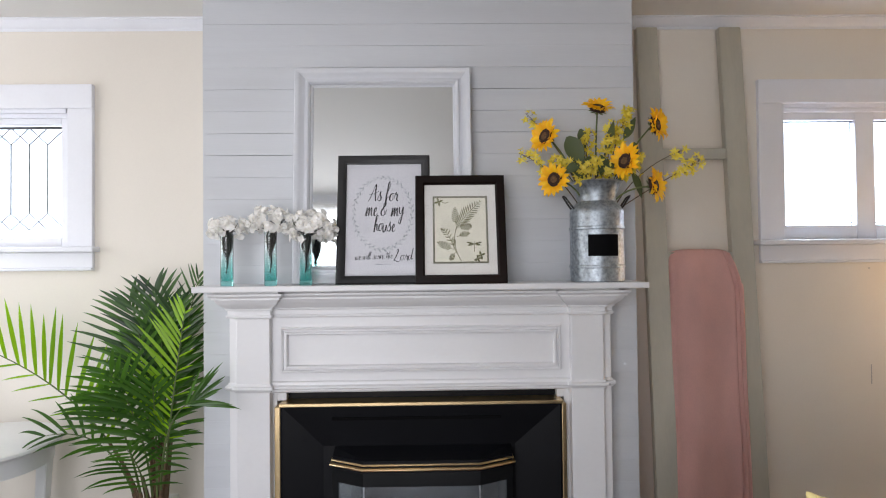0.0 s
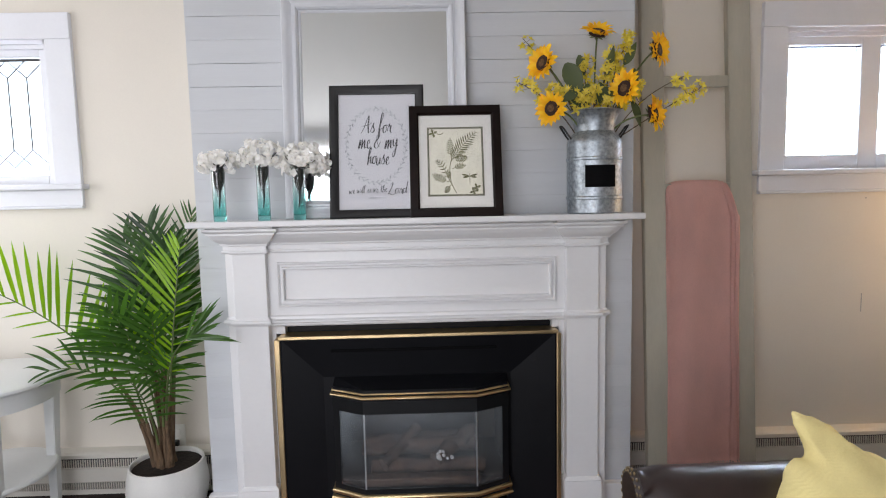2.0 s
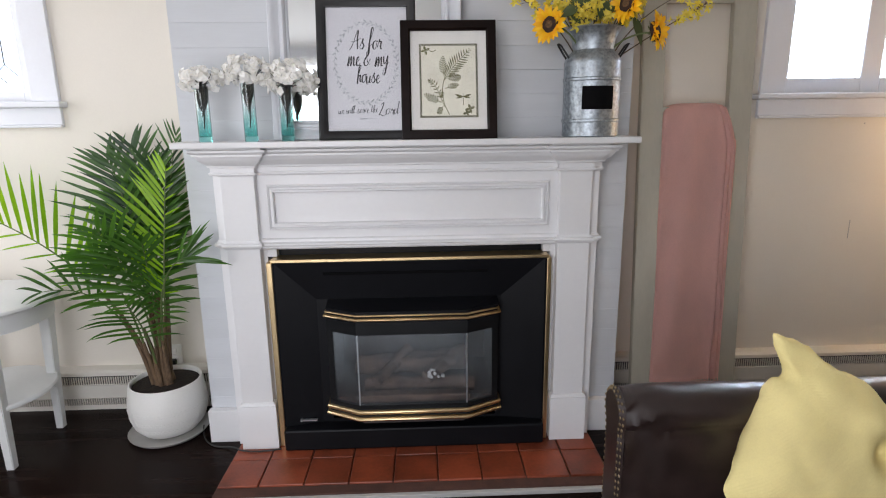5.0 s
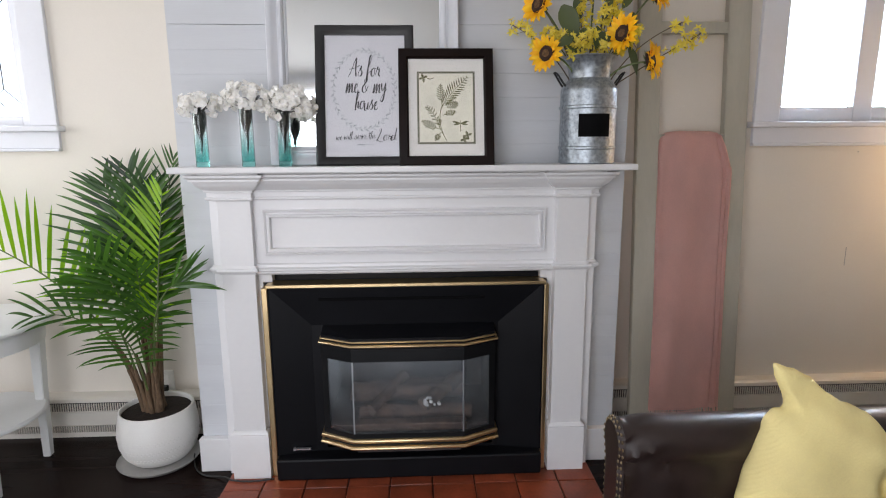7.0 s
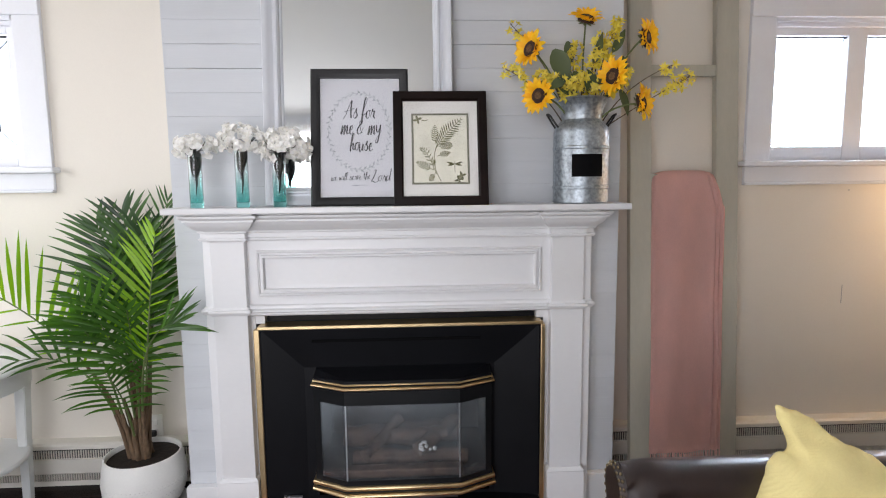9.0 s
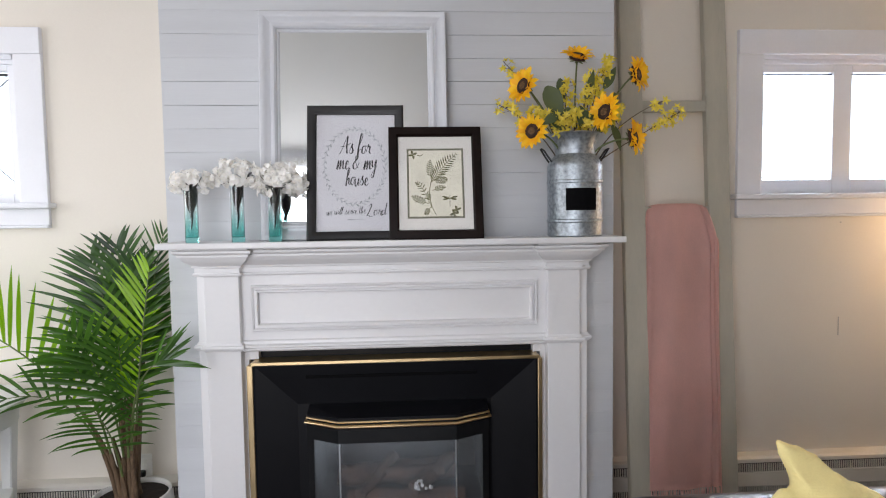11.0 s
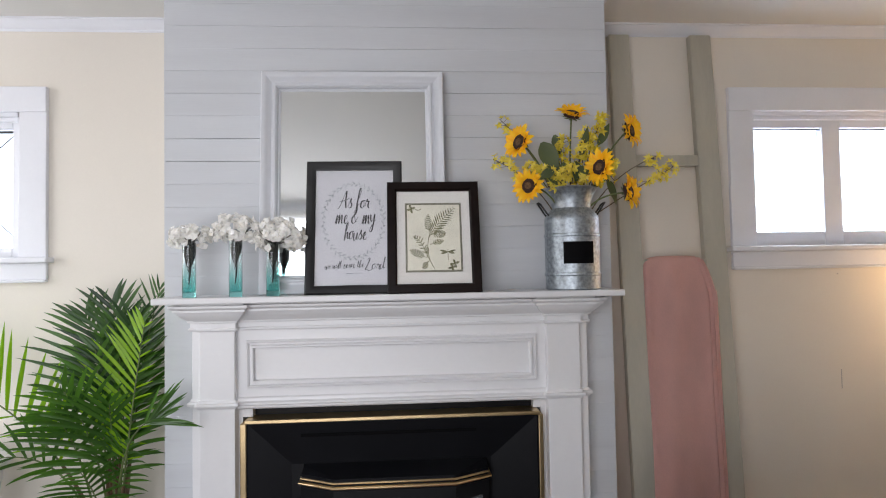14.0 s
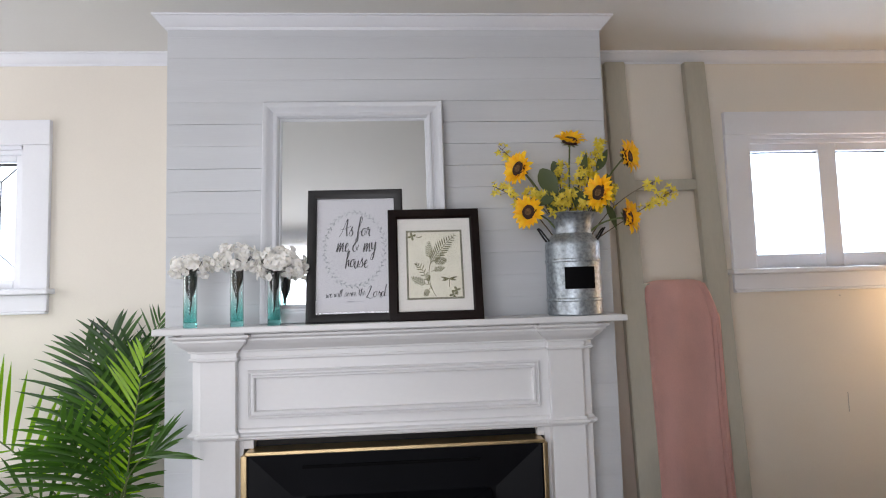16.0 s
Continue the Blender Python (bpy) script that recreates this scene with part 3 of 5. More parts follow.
part("burner_tray", boxes((-0.21, 0.22, -0.17, -0.12, 0.200, 0.232), bevel=0.006), M_LOG, ins, "brown ember tray")


def log(p0, p1, r, seed):
    rnd = random.Random(seed)
    bm = bmesh.new()
    pts = [Vector(p0).lerp(Vector(p1), i / 9) + Vector((0, rnd.uniform(-.004, .004), rnd.uniform(-.004, .004))) for i in range(10)]
    tube(bm, pts, [r * rnd.uniform(0.86, 1.12) for _ in pts], 14)
    for v in bm.verts:
        v.co += Vector((0, 1, 1)) * noise.noise(v.co * 38) * 0.006
    return bm


for p0, p1, r, s in (((-0.20, -0.05, 0.225), (0.24, -0.07, 0.230), 0.030, 1), ((-0.24, 0.05, 0.262), (0.22, 0.07, 0.270), 0.045, 2), ((-0.15, -0.09, 0.250), (-0.02, 0.08, 0.318), 0.022, 3), ((0.05, -0.08, 0.262), (0.21, 0.06, 0.318), 0.028, 4), ((-0.05, 0.0, 0.285), (0.17, -0.01, 0.300), 0.026, 5)):
    part("log", log(p0, p1, r, s), M_LOG, ins, "charred brown ceramic log", 50)
# white glare spot on the bay, made up as a small pale lump
bm = bmesh.new()
rnd = random.Random(8)
for i in range(9):
    c = Vector((0.085 + rnd.uniform(-.028, .03), -0.115, 0.292 + rnd.uniform(-.016, .018)))
    g = bmesh.ops.create_icosphere(bm, subdivisions=1, radius=rnd.uniform(.005, .011), matrix=Matrix.Translation(c))
part("glare_lump", bm, M_GLARE, ins, "pale lump in place of a glare spot")
# glass bay
BAY = [(-0.322, -0.098), (-0.322, -0.150), (-0.205, -0.212), (0.205, -0.212), (0.326, -0.150), (0.326, -0.098)]


def band(name, z0, z1, o0, o1, material, r=0.0, label=""):
    if r:
        c, h = (o0 + o1) / 2, (z0 + z1) / 2
        prof = [(c + (o1 - o0) / 2 * math.cos(a), h + (z1 - z0) / 2 * math.sin(a)) for a in [math.pi * k / 6 for k in range(12)]]
    else:
        prof = [(o0, z0), (o1, z0), (o1, z1), (o0, z1)]
    return part(name, mould(bmesh.new(), BAY, prof), material, ins, label, smooth=35 if r else None)


bay = band("bay_frame_head", 0.497, 0.545, -0.014, 0.003, M_BLACKG)
band("bay_frame_sill", 0.150, 0.215, -0.014, 0.003, M_BLACKG)
band("bay_canopy", 0.545, 0.586, -0.03, 0.001, M_BLACK)
band("brass_strip", 0.551, 0.563, -0.006, 0.012, M_BRASS, 1, "polished brass strip")
band("brass_strip", 0.568, 0.576, -0.006, 0.006, M_BRASS, 1, "thin polished brass strip")
band("brass_strip", 0.178, 0.196, -0.006, 0.014, M_BRASS, 1, "polished brass strip")
band("brass_strip", 0.152, 0.169, -0.006, 0.017, M_BRASS, 1, "polished brass strip")
bm = bmesh.new()
cap = [bm.verts.new((x, y, 0.586)) for x, y in BAY]
back = [bm.verts.new((x, y, 0.604)) for x, y in ((-0.322, -0.096), (0.326, -0.096))]
bm.faces.new((cap[1], cap[2], back[0]))
bm.faces.new((cap[2], cap[3], back[1], back[0]))
bm.faces.new((cap[3], cap[4], back[1]))
bm.faces.new((cap[0], cap[1], back[0]))
bm.faces.new((cap[4], cap[5], back[1]))
part("canopy_top", bm, M_BLACK, ins)
bm = bmesh.new()
low = [bm.verts.new((x, y, 0.150)) for x, y in BAY]
bm.faces.new(low)
part("bay_underside", bm, M_BLACK, ins)
for (ax, ay), (bx, by) in zip(BAY[1:4], BAY[2:5]):
    dv = Vector((bx - ax, by - ay)).normalized()
    nx, ny = dv.y * -0.006, dv.x * 0.006
    bm = bmesh.new()
    q = [(ax, ay), (bx, by), (bx + nx, by + ny), (ax + nx, ay + ny)]
    lo = [bm.verts.new((x, y, 0.213)) for x, y in q]
    hi = [bm.verts.new((x, y, 0.499)) for x, y in q]
    bm.faces.new(lo)
    bm.faces.new(hi)
    for i in range(4):
        bm.faces.new((lo[i], lo[(i + 1) % 4], hi[(i + 1) % 4], hi[i]))
    part("glass_pane", bm, M_BAYGLASS, ins, "glass pane with a painted pale reflection").visible_shadow = False
for x, y, material, w in ((-0.203, -0.2125, M_STEEL, 0.0022), (0.203, -0.2125, M_STEEL, 0.0022)):
    part("bay_post", boxes((x - w, x + w, y - 0.001, y + 0.008, 0.213, 0.499)), material, ins, "thin pale steel post")
for s, (ax, ay), (bx, by) in ((1, BAY[1], BAY[2]), (-1, BAY[4], BAY[3])):
    dv = (Vector((bx, by)) - Vector((ax, ay))).normalized() * 0.026
    nx, ny = (-dv.y * 0.5, dv.x * 0.5) if s > 0 else (dv.y * 0.5, -dv.x * 0.5)
    bm = bmesh.new()
    q = [(ax, ay), (ax + dv.x, ay + dv.y), (ax + dv.x + nx, ay + dv.y + ny), (ax + nx, ay + ny)]
    q = [(x - nx * 0.15, y - ny * 0.15) for x, y in q]
    lo = [bm.verts.new((x, y, 0.21)) for x, y in q]
    hi = [bm.verts.new((x, y, 0.50)) for x, y in q]
    bm.faces.new(lo)
    bm.faces.new(hi)
    for i in range(4):
        bm.faces.new((lo[i], lo[(i + 1) % 4], hi[(i + 1) % 4], hi[i]))
    part("bay_stile", bm, M_BLACKG, ins)

# ---- hearth ----
hearth = solid("hearth", boxes((-0.708, 0.716, -0.418, 0.0, FLOOR, -0.008)), M_GROUT, "hearth of red-brown quarry tiles set in dark grout", "hearth", kind="structure")


part("edge_strip", boxes((-0.716, 0.724, -0.436, -0.4185, FLOOR, -0.014), bevel=0.002), M_SAUCER, hearth, "pale painted wooden edging strip")

# ---- things on the mantel shelf ----
SHELF = 1.202


def lean(x, y0, y1, h):
    """A leaning board's frame: local x to the right, local y up the lean, local z towards the room; its foot is at y0, its head at y1."""
    up = Vector((0, y1 - y0, math.sqrt(max(1e-9, h * h - (y1 - y0) ** 2)))).normalized()
    out = Vector((1, 0, 0)).cross(up)
    m = Matrix.Identity(4)
    m.col[0][:3], m.col[1][:3], m.col[2][:3] = (1, 0, 0), up, out
    m.translation = (x, y0, SHELF)
    return m


def flat_box(bm, m, x0, x1, y0, y1, z0, z1):
    vs = box(bm, x0, x1, y0, y1, z0, z1)
    for v in vs:
        v.co = m @ v.co


# wall mirror standing on the shelf
MW, MH = 0.672, 0.826
mm = lean(-0.475, -0.088, -0.026, MH)
mirror = thing("mirror", (-0.139, -0.08, SHELF), "white-framed mirror leaning on the boards above the mantel", "mirror")
prof = [(-0.068, -0.020), (-0.068, -0.002), (-0.064, 0.002), (-0.060, 0.002), (-0.058, 0.012), (-0.052, 0.018), (-0.046, 0.018), (-0.043, 0.010), (-0.036, 0.008), (-0.022, 0.016), (-0.012, 0.024), (-0.003, 0.026), (0.0, 0.022), (0.0, -0.020)]
part("mirror_frame", mould(bmesh.new(), [(0, 0), (MW, 0), (MW, MH), (0, MH)], prof, True, mm), M_MIRRORFRAME, mirror, smooth=30)
bm = bmesh.new()
flat_box(bm, mm, 0.064, MW - 0.064, 0.064, MH - 0.064, -0.010, -0.004)
part("mirror_glass", bm, M_MIRROR, mirror, "silvered mirror glass")
bm = bmesh.new()
flat_box(bm, mm, 0.03, MW - 0.03, 0.03, MH - 0.03, -0.019, -0.012)
part("backing", bm, M_FRAME1, mirror)


GLYPHS = {}


def glyph(ch, advance, *strokes):
    """One brush letter: x-height 1, strokes as runs of points."""
    GLYPHS[ch] = (advance, strokes)


glyph(" ", 0.55)
glyph("A", 1.45, ((-0.15, -0.1), (0.25, 0.5), (0.95, 2.25), (0.98, 1.0), (1.15, -0.05)), ((-0.05, 0.85), (0.7, 0.95), (1.6, 1.3)))
glyph("s", 0.80, ((0.0, 0.1), (0.45, 1.15), (0.40, 0.75), (0.65, 0.3), (0.40, -0.1), (0.02, 0.1)))
glyph("f", 0.75, ((0.0, 0.3), (0.5, 1.5), (0.68, 2.3), (0.42, 2.4), (0.25, 1.2), (0.12, -0.8), (0.34, -0.5), (0.30, 0.2), (0.75, 0.5)))
glyph("o", 0.75, ((0.45, 1.0), (0.12, 0.8), (0.05, 0.2), (0.35, -0.02), (0.6, 0.4), (0.5, 0.95), (0.8, 0.9)))
glyph("r", 0.65, ((0.0, 0.2), (0.25, 1.2), (0.3, 0.85), (0.58, 0.95), (0.5, 0.3), (0.75, 0.0)))
glyph("m", 1.35, ((0.0, 0.0), (0.22, 1.1), (0.2, 0.0), (0.5, 1.05), (0.6, 0.9), (0.58, 0.0), (0.9, 1.05), (1.0, 0.85), (1.05, 0.1), (1.35, 0.2)))
glyph("e", 0.65, ((0.05, 0.40), (0.45, 0.62), (0.40, 1.0), (0.15, 0.75), (0.15, 0.12), (0.40, -0.04), (0.7, 0.25)))
glyph("&", 1.20, ((1.0, 0.1), (0.7, 0.3), (0.35, 1.3), (0.6, 1.6), (0.7, 1.3), (0.15, 0.6), (0.2, 0.05), (0.6, 0.0), (1.05, 0.75)))
glyph("y", 0.85, ((0.0, 1.0), (0.1, 0.3), (0.35, 0.2), (0.62, 1.05), (0.60, 0.2), (0.42, -1.0), (0.12, -1.1), (0.2, -0.6), (0.9, 0.35)))
glyph("h", 0.85, ((0.0, 0.3), (0.48, 1.9), (0.42, 2.25), (0.22, 1.8), (0.12, -0.1), (0.2, 0.6), (0.5, 1.0), (0.55, 0.25), (0.85, 0.15)))
glyph("u", 0.80, ((0.0, 1.0), (0.05, 0.2), (0.3, 0.02), (0.56, 1.0), (0.55, 0.2), (0.8, 0.15)))
glyph("w", 1.05, ((0.0, 1.0), (0.1, 0.1), (0.25, 0.05), (0.45, 0.9), (0.5, 0.1), (0.7, 0.05), (0.9, 1.0), (1.05, 0.9)))
glyph("i", 0.40, ((0.0, 0.2), (0.18, 1.0), (0.18, 0.15), (0.4, 0.2)), ((0.22, 1.45), (0.27, 1.62)))
glyph("l", 0.45, ((0.0, 0.2), (0.42, 1.8), (0.35, 2.2), (0.18, 1.6), (0.15, 0.1), (0.45, 0.2)))
glyph("v", 0.70, ((0.0, 0.9), (0.15, 1.0), (0.25, 0.0), (0.55, 1.0), (0.75, 0.9)))
glyph("t", 0.50, ((0.05, 0.3), (0.25, 1.9), (0.2, 0.1), (0.5, 0.2)), ((-0.15, 1.3), (0.6, 1.45)))
glyph("L", 1.15, ((0.2, 1.8), (0.5, 2.3), (0.62, 2.0), (0.3, 0.8), (0.0, 0.05), (0.3, 0.05), (0.7, -0.2), (1.2, 0.1)))
glyph("d", 0.85, ((0.5, 0.85), (0.15, 0.8), (0.08, 0.12), (0.35, 0.02), (0.6, 0.9), (0.78, 2.3), (0.6, 0.15), (0.9, 0.2)))


def brush(bm, m, pts, w):
    """A smooth brush stroke through the points, broad on the way down and thin on the way up."""
    P = [Vector(p) for p in pts]
    P = [P[0]] + P + [P[-1]]
    C = []
    for i in range(len(P) - 3):
        a, b, c, d = P[i:i + 4]
        for j in range(7):
            t = j / 7
            C.append(0.5 * (2 * b + (c - a) * t + (2 * a - 5 * b + 4 * c - d) * t * t + (3 * b - a - 3 * c + d) * t ** 3))
    C.append(P[-1])
    L, R = [], []
    for i, p in enumerate(C):
        v = (C[min(i + 1, len(C) - 1)] - C[max(0, i - 1)]).normalized()
        k = w * (0.60 + 0.85 * max(0, -v.y)) * (0.5 if i in (0, len(C) - 1) else 1)
        q = Vector((-v.y, v.x)) * k
        L.append(bm.verts.new(m @ Vector((*(p + q), 0.0))))
        R.append(bm.verts.new(m @ Vector((*(p - q), 0.0))))
    for i in range(len(C) - 1):
        bm.faces.new((L[i], L[i + 1], R[i + 1], R[i]))


def lettering(text, m, x0, x1, y, unit, weight, parent, slant=0.22, rise=0.0):
    """A line of brush script fitted between x0 and x1 on the print."""
    total = sum(GLYPHS[c][0] for c in text)
    sx = (x1 - x0) / total
    bm = bmesh.new()
    pen = 0.0
    for n, c in enumerate(text):
        adv, strokes = GLYPHS[c]
        lift = 0.12 * math.sin(n * 2.4)
        for st in strokes:
            brush(bm, m @ Matrix.Translation((0, 0, 0.00004 * (n % 5))), [(x0 + (pen + px + slant * py * unit / sx * 0.5) * sx, y + (py + lift) * unit + rise * pen * sx) for px, py in st], weight)
        pen += adv
    return part("lettering", bm, M_INK, parent, "black brush script lettering")


def blade(bm, m, p, ang, ln, wd, n=4):
    """A flat pointed leaf lying on a print."""
    d = Vector((math.cos(ang), math.sin(ang)))
    s = Vector((-d.y, d.x))
    a, b = [], []
    for i in range(n + 1):
        t = i / n
        w = wd * math.sin(math.pi * min(1, t * 0.97 + 0.015)) ** 0.8
        c = Vector(p) + d * ln * t
        a.append(bm.verts.new(m @ Vector((*(c + s * w), 0))))
        b.append(bm.verts.new(m @ Vector((*(c - s * w), 0))))
    for i in range(n):
        bm.faces.new((a[i], a[i + 1], b[i + 1], b[i]))


def stroke(bm, m, pts, w):
    P = [Vector(p) for p in pts]
    L, R = [], []
    for i, p in enumerate(P):
        d = (P[min(i + 1, len(P) - 1)] - P[max(0, i - 1)]).normalized()
        s = Vector((-d.y, d.x)) * w
        L.append(bm.verts.new(m @ Vector((*(p + s), 0))))
        R.append(bm.verts.new(m @ Vector((*(p - s), 0))))
    for i in range(len(P) - 1):
        bm.faces.new((L[i], L[i + 1], R[i + 1], R[i]))


def picture(name, label, x, w, h, y0, y1, fw, material, raised):
    m = lean(x, y0, y1, h)
    root = thing(name, (x + w / 2, y0, SHELF), label, "picture frame")
    if raised:
        prof = [(-fw, -0.020), (-fw, -0.002), (-fw + 0.004, 0.0), (-fw * 0.72, 0.0015), (-fw * 0.6, 0.004), (-0.006, 0.006), (-0.001, 0.003), (0, 0.0), (0, -0.020)]
    else:
        prof = [(-fw, -0.020), (-fw, -0.004), (-fw + 0.003, 0.001), (-fw + 0.006, 0.004), (-0.004, 0.004), (-0.001, 0.002), (0, -0.001), (0, -0.020)]
    part("frame", mould(bmesh.new(), [(0, 0), (w, 0), (w, h), (0, h)], prof, True, m), material, root, smooth=25)
    bm = bmesh.new()
    flat_box(bm, m, fw - 0.006, w - fw + 0.006, fw - 0.006, h - fw + 0.006, -0.018, -0.012)
    return root, m, bm


# framed lettering print
W1, H1 = 0.344, 0.490
pic, m1, bm = picture("framed_print", "charcoal-framed print with black script lettering in a leaf wreath", -0.3065, W1, H1, -0.158, -0.074, 0.032, M_FRAME1, True)
part("paper", bm, M_PAPER, pic, "white printed paper")
m1p = m1 @ Matrix.Translation((0, 0, -0.0112))
for text, x0, x1, y, unit, weight in (("As for", 0.116, 0.222, 0.316, 0.0285, 0.0017), ("me & my", 0.102, 0.246, 0.257, 0.0300, 0.0017), ("house", 0.134, 0.214, 0.199, 0.0275, 0.0017), ("we will serve the", 0.068, 0.206, 0.092, 0.0120, 0.0008), ("Lord", 0.210, 0.278, 0.088, 0.0185, 0.0012)):
    lettering(text, m1p, x0, x1, y, unit, weight, pic, rise=0.04 if unit < 0.02 else 0.0)
bm = bmesh.new()
for x0, x1 in ((0.142, 0.170), (0.174, 0.186), (0.189, 0.200)):
    flat_box(bm, m1p, x0, x1, 0.073, 0.077, 0, 0.0004)
part("small_line", bm, M_GREYINK, pic, "small grey line of writing")
bm = bmesh.new()
rnd = random.Random(5)
cx, cy, rx, ry = 0.168, 0.268, 0.108, 0.138
for i in range(74):
    a = 2 * math.pi * i / 74 + rnd.uniform(-0.02, 0.02)
    p = (cx + rx * math.cos(a), cy + ry * math.sin(a))
    tang = math.atan2(ry * math.cos(a), -rx * math.sin(a)) + (0.7 if i % 2 else -0.7) + rnd.uniform(-0.2, 0.2)
    blade(bm, m1p, p, tang, rnd.uniform(0.011, 0.017), 0.0028)
stroke(bm, m1p, [(cx + rx * math.cos(2 * math.pi * i / 64), cy + ry * math.sin(2 * math.pi * i / 64)) for i in range(65)], 0.0006)
part("leaf_wreath", bm, M_GREYINK, pic, "pale grey oval leaf wreath")
bm = bmesh.new()
flat_box(bm, m1, 0.027, W1 - 0.027, 0.027, H1 - 0.027, -0.0072, -0.0060)
part("picture_glass", bm, M_CLEAR, pic).visible_shadow = False

# framed botanical print
W2, H2 = 0.330, 0.408
pic, m2, bm = picture("framed_print", "dark brown framed botanical fern print in a cream mat", -0.0165, W2, H2, -0.194, -0.112, 0.034, M_FRAME2, False)
part("mat_board", bm, M_MAT, pic, "cream mat board")
m2p = m2 @ Matrix.Translation((0, 0, -0.0112))
X0, X1, Y0, Y1 = 0.064, 0.266, 0.076, 0.330
part("mat_edge", mould(bmesh.new(), [(X0, Y0), (X1, Y0), (X1, Y1), (X0, Y1)], [(-0.007, 0), (-0.007, 0.0012), (0, 0.0012), (0, 0)], True, m2p), M_OLIVE, pic, "olive bevelled mat edge")
bm = bmesh.new()
flat_box(bm, m2p, X0 + 0.003, X1 - 0.003, Y0 + 0.003, Y1 - 0.003, -0.0004, 0.0005)
part("print", bm, M_PRINT, pic, "aged cream print")
m2q = m2p @ Matrix.Translation((0, 0, 0.0009))
bm = bmesh.new()
rnd = random.Random(3)


def fern(bm, p0, p1, p2, ln, n=15):
    pts = bez((*p0, 0), (*p1, 0), (*p2, 0), n)
    stroke(bm, m2q, [(p.x, p.y) for p in pts], 0.0010)
    for i in range(2, n + 1):
        d = pts[i] - pts[i - 1]
        a = math.atan2(d.y, d.x)
        k = ln * math.sin(math.pi * (0.12 + 0.83 * i / n)) ** 0.8
        for s in (1, -1):
            blade(bm, m2q, (pts[i].x, pts[i].y), a + s * 0.95, k * rnd.uniform(0.85, 1.1), 0.0012 + k * 0.042)


fern(bm, (0.150, 0.205), (0.170, 0.245), (0.238, 0.308), 0.034)
fern(bm, (0.150, 0.215), (0.143, 0.250), (0.147, 0.285), 0.018, 9)
fern(bm, (0.150, 0.212), (0.185, 0.212), (0.205, 0.216), 0.018, 9)
fern(bm, (0.150, 0.112), (0.120, 0.198), (0.095, 0.206), 0.018, 9)
fern(bm, (0.152, 0.176), (0.175, 0.186), (0.198, 0.188), 0.014, 8)
fern(bm, (0.140, 0.128), (0.110, 0.140), (0.082, 0.156), 0.018, 9)
fern(bm, (0.146, 0.118), (0.135, 0.105), (0.126, 0.090), 0.014, 7)
fern(bm, (0.140, 0.130), (0.138, 0.150), (0.142, 0.165), 0.012, 6)
stroke(bm, m2q, [(p.x, p.y) for p in bez((0.166, 0.086, 0), (0.128, 0.150, 0), (0.152, 0.216, 0), 14)], 0.0011)
for a, ln in ((0.25, 0.030), (-0.2, 0.026), (2.9, 0.030), (3.35, 0.026)):
    blade(bm, m2q, (0.214, 0.148), a, ln, 0.0036)
stroke(bm, m2q, [(0.214, 0.158), (0.214, 0.118)], 0.0010)
for px, py in ((0.086, 0.308), (0.228, 0.092), (0.238, 0.106)):
    for k in range(4):
        blade(bm, m2q, (px, py), k * 1.5 + 0.4, 0.017, 0.0044)
stroke(bm, m2q, [(0.100, 0.306), (0.112, 0.303), (0.122, 0.308)], 0.0014)
part("fern_drawing", bm, M_FERNINK, pic, "olive green pressed fern drawing")
bm = bmesh.new()
flat_box(bm, m2, 0.029, W2 - 0.029, 0.029, H2 - 0.029, -0.0072, -0.0060)
part("picture_glass", bm, M_CLEAR, pic).visible_shadow = False


# ---- milk can with sunflowers ----
CX, CY = 0.660, -0.104
can = thing("milk_can", (CX, CY, SHELF), "galvanised metal milk can with a black label and wire handles", "milk can")
body = [(0, 0.002), (0.094, 0.0), (0.0985, 0.004), (0.0985, 0.050), (0.1015, 0.053), (0.1015, 0.060), (0.0985, 0.063), (0.0985, 0.190), (0.1012, 0.193), (0.1012, 0.200), (0.0985, 0.203), (0.0985, 0.252), (0.097, 0.262), (0.088, 0.276), (0.076, 0.290), (0.071, 0.296), (0.0715, 0.312), (0.0745, 0.328), (0.083, 0.348), (0.0925, 0.364), (0.0955, 0.367), (0.0935, 0.371), (0.081, 0.350), (0.0705, 0.332), (0.066, 0.310), (0.066, 0.26), (0.0, 0.26)]
part("can_body", lathe(bmesh.new(), body, (CX, CY, SHELF), 64), M_ZINC, can, smooth=28)
bm = bmesh.new()
lx0, lx1 = -0.056, 0.051
rows_ = []
for i in range(13):
    x = lx0 + (lx1 - lx0) * i / 12
    y = -math.sqrt(0.1003 ** 2 - x * x)
    rows_.append([bm.verts.new((CX + x, CY + y, SHELF + z)) for z in (0.094, 0.172)])
for a, b in zip(rows_, rows_[1:]):
    bm.faces.new((a[0], b[0], b[1], a[1]))
part("label", bm, M_CHALK, can, "blank black label")
for s in (-1, 1):
    for dy in (-0.020, 0.020):
        p = [(CX + s * 0.083, CY + dy, SHELF + 0.262), (CX + s * 0.100, CY + dy * 0.9, SHELF + 0.285), (CX + s * 0.118, CY + dy * 0.75, SHELF + 0.312), (CX + s * 0.1245, CY + dy * 0.3, SHELF + 0.318)]
        part("handle", tube(bmesh.new(), p, 0.0035, 8), M_DARKMETAL, can, "dark wire handle", 40)


def petal_mesh(name, ln, wd, cup, material):
    bm = bmesh.new()
    n = 5
    L, C, R = [], [], []
    for i in range(n + 1):
        t = i / n
        w = wd * (math.sin(math.pi * (0.10 + 0.88 * t)) ** 0.75) * (1.0 if t < 0.99 else 0.2)
        z = cup * math.sin(t * 2.2) - 0.35 * cup * t * t * 2
        L.append(bm.verts.new((ln * t, w, z + wd * 0.25)))
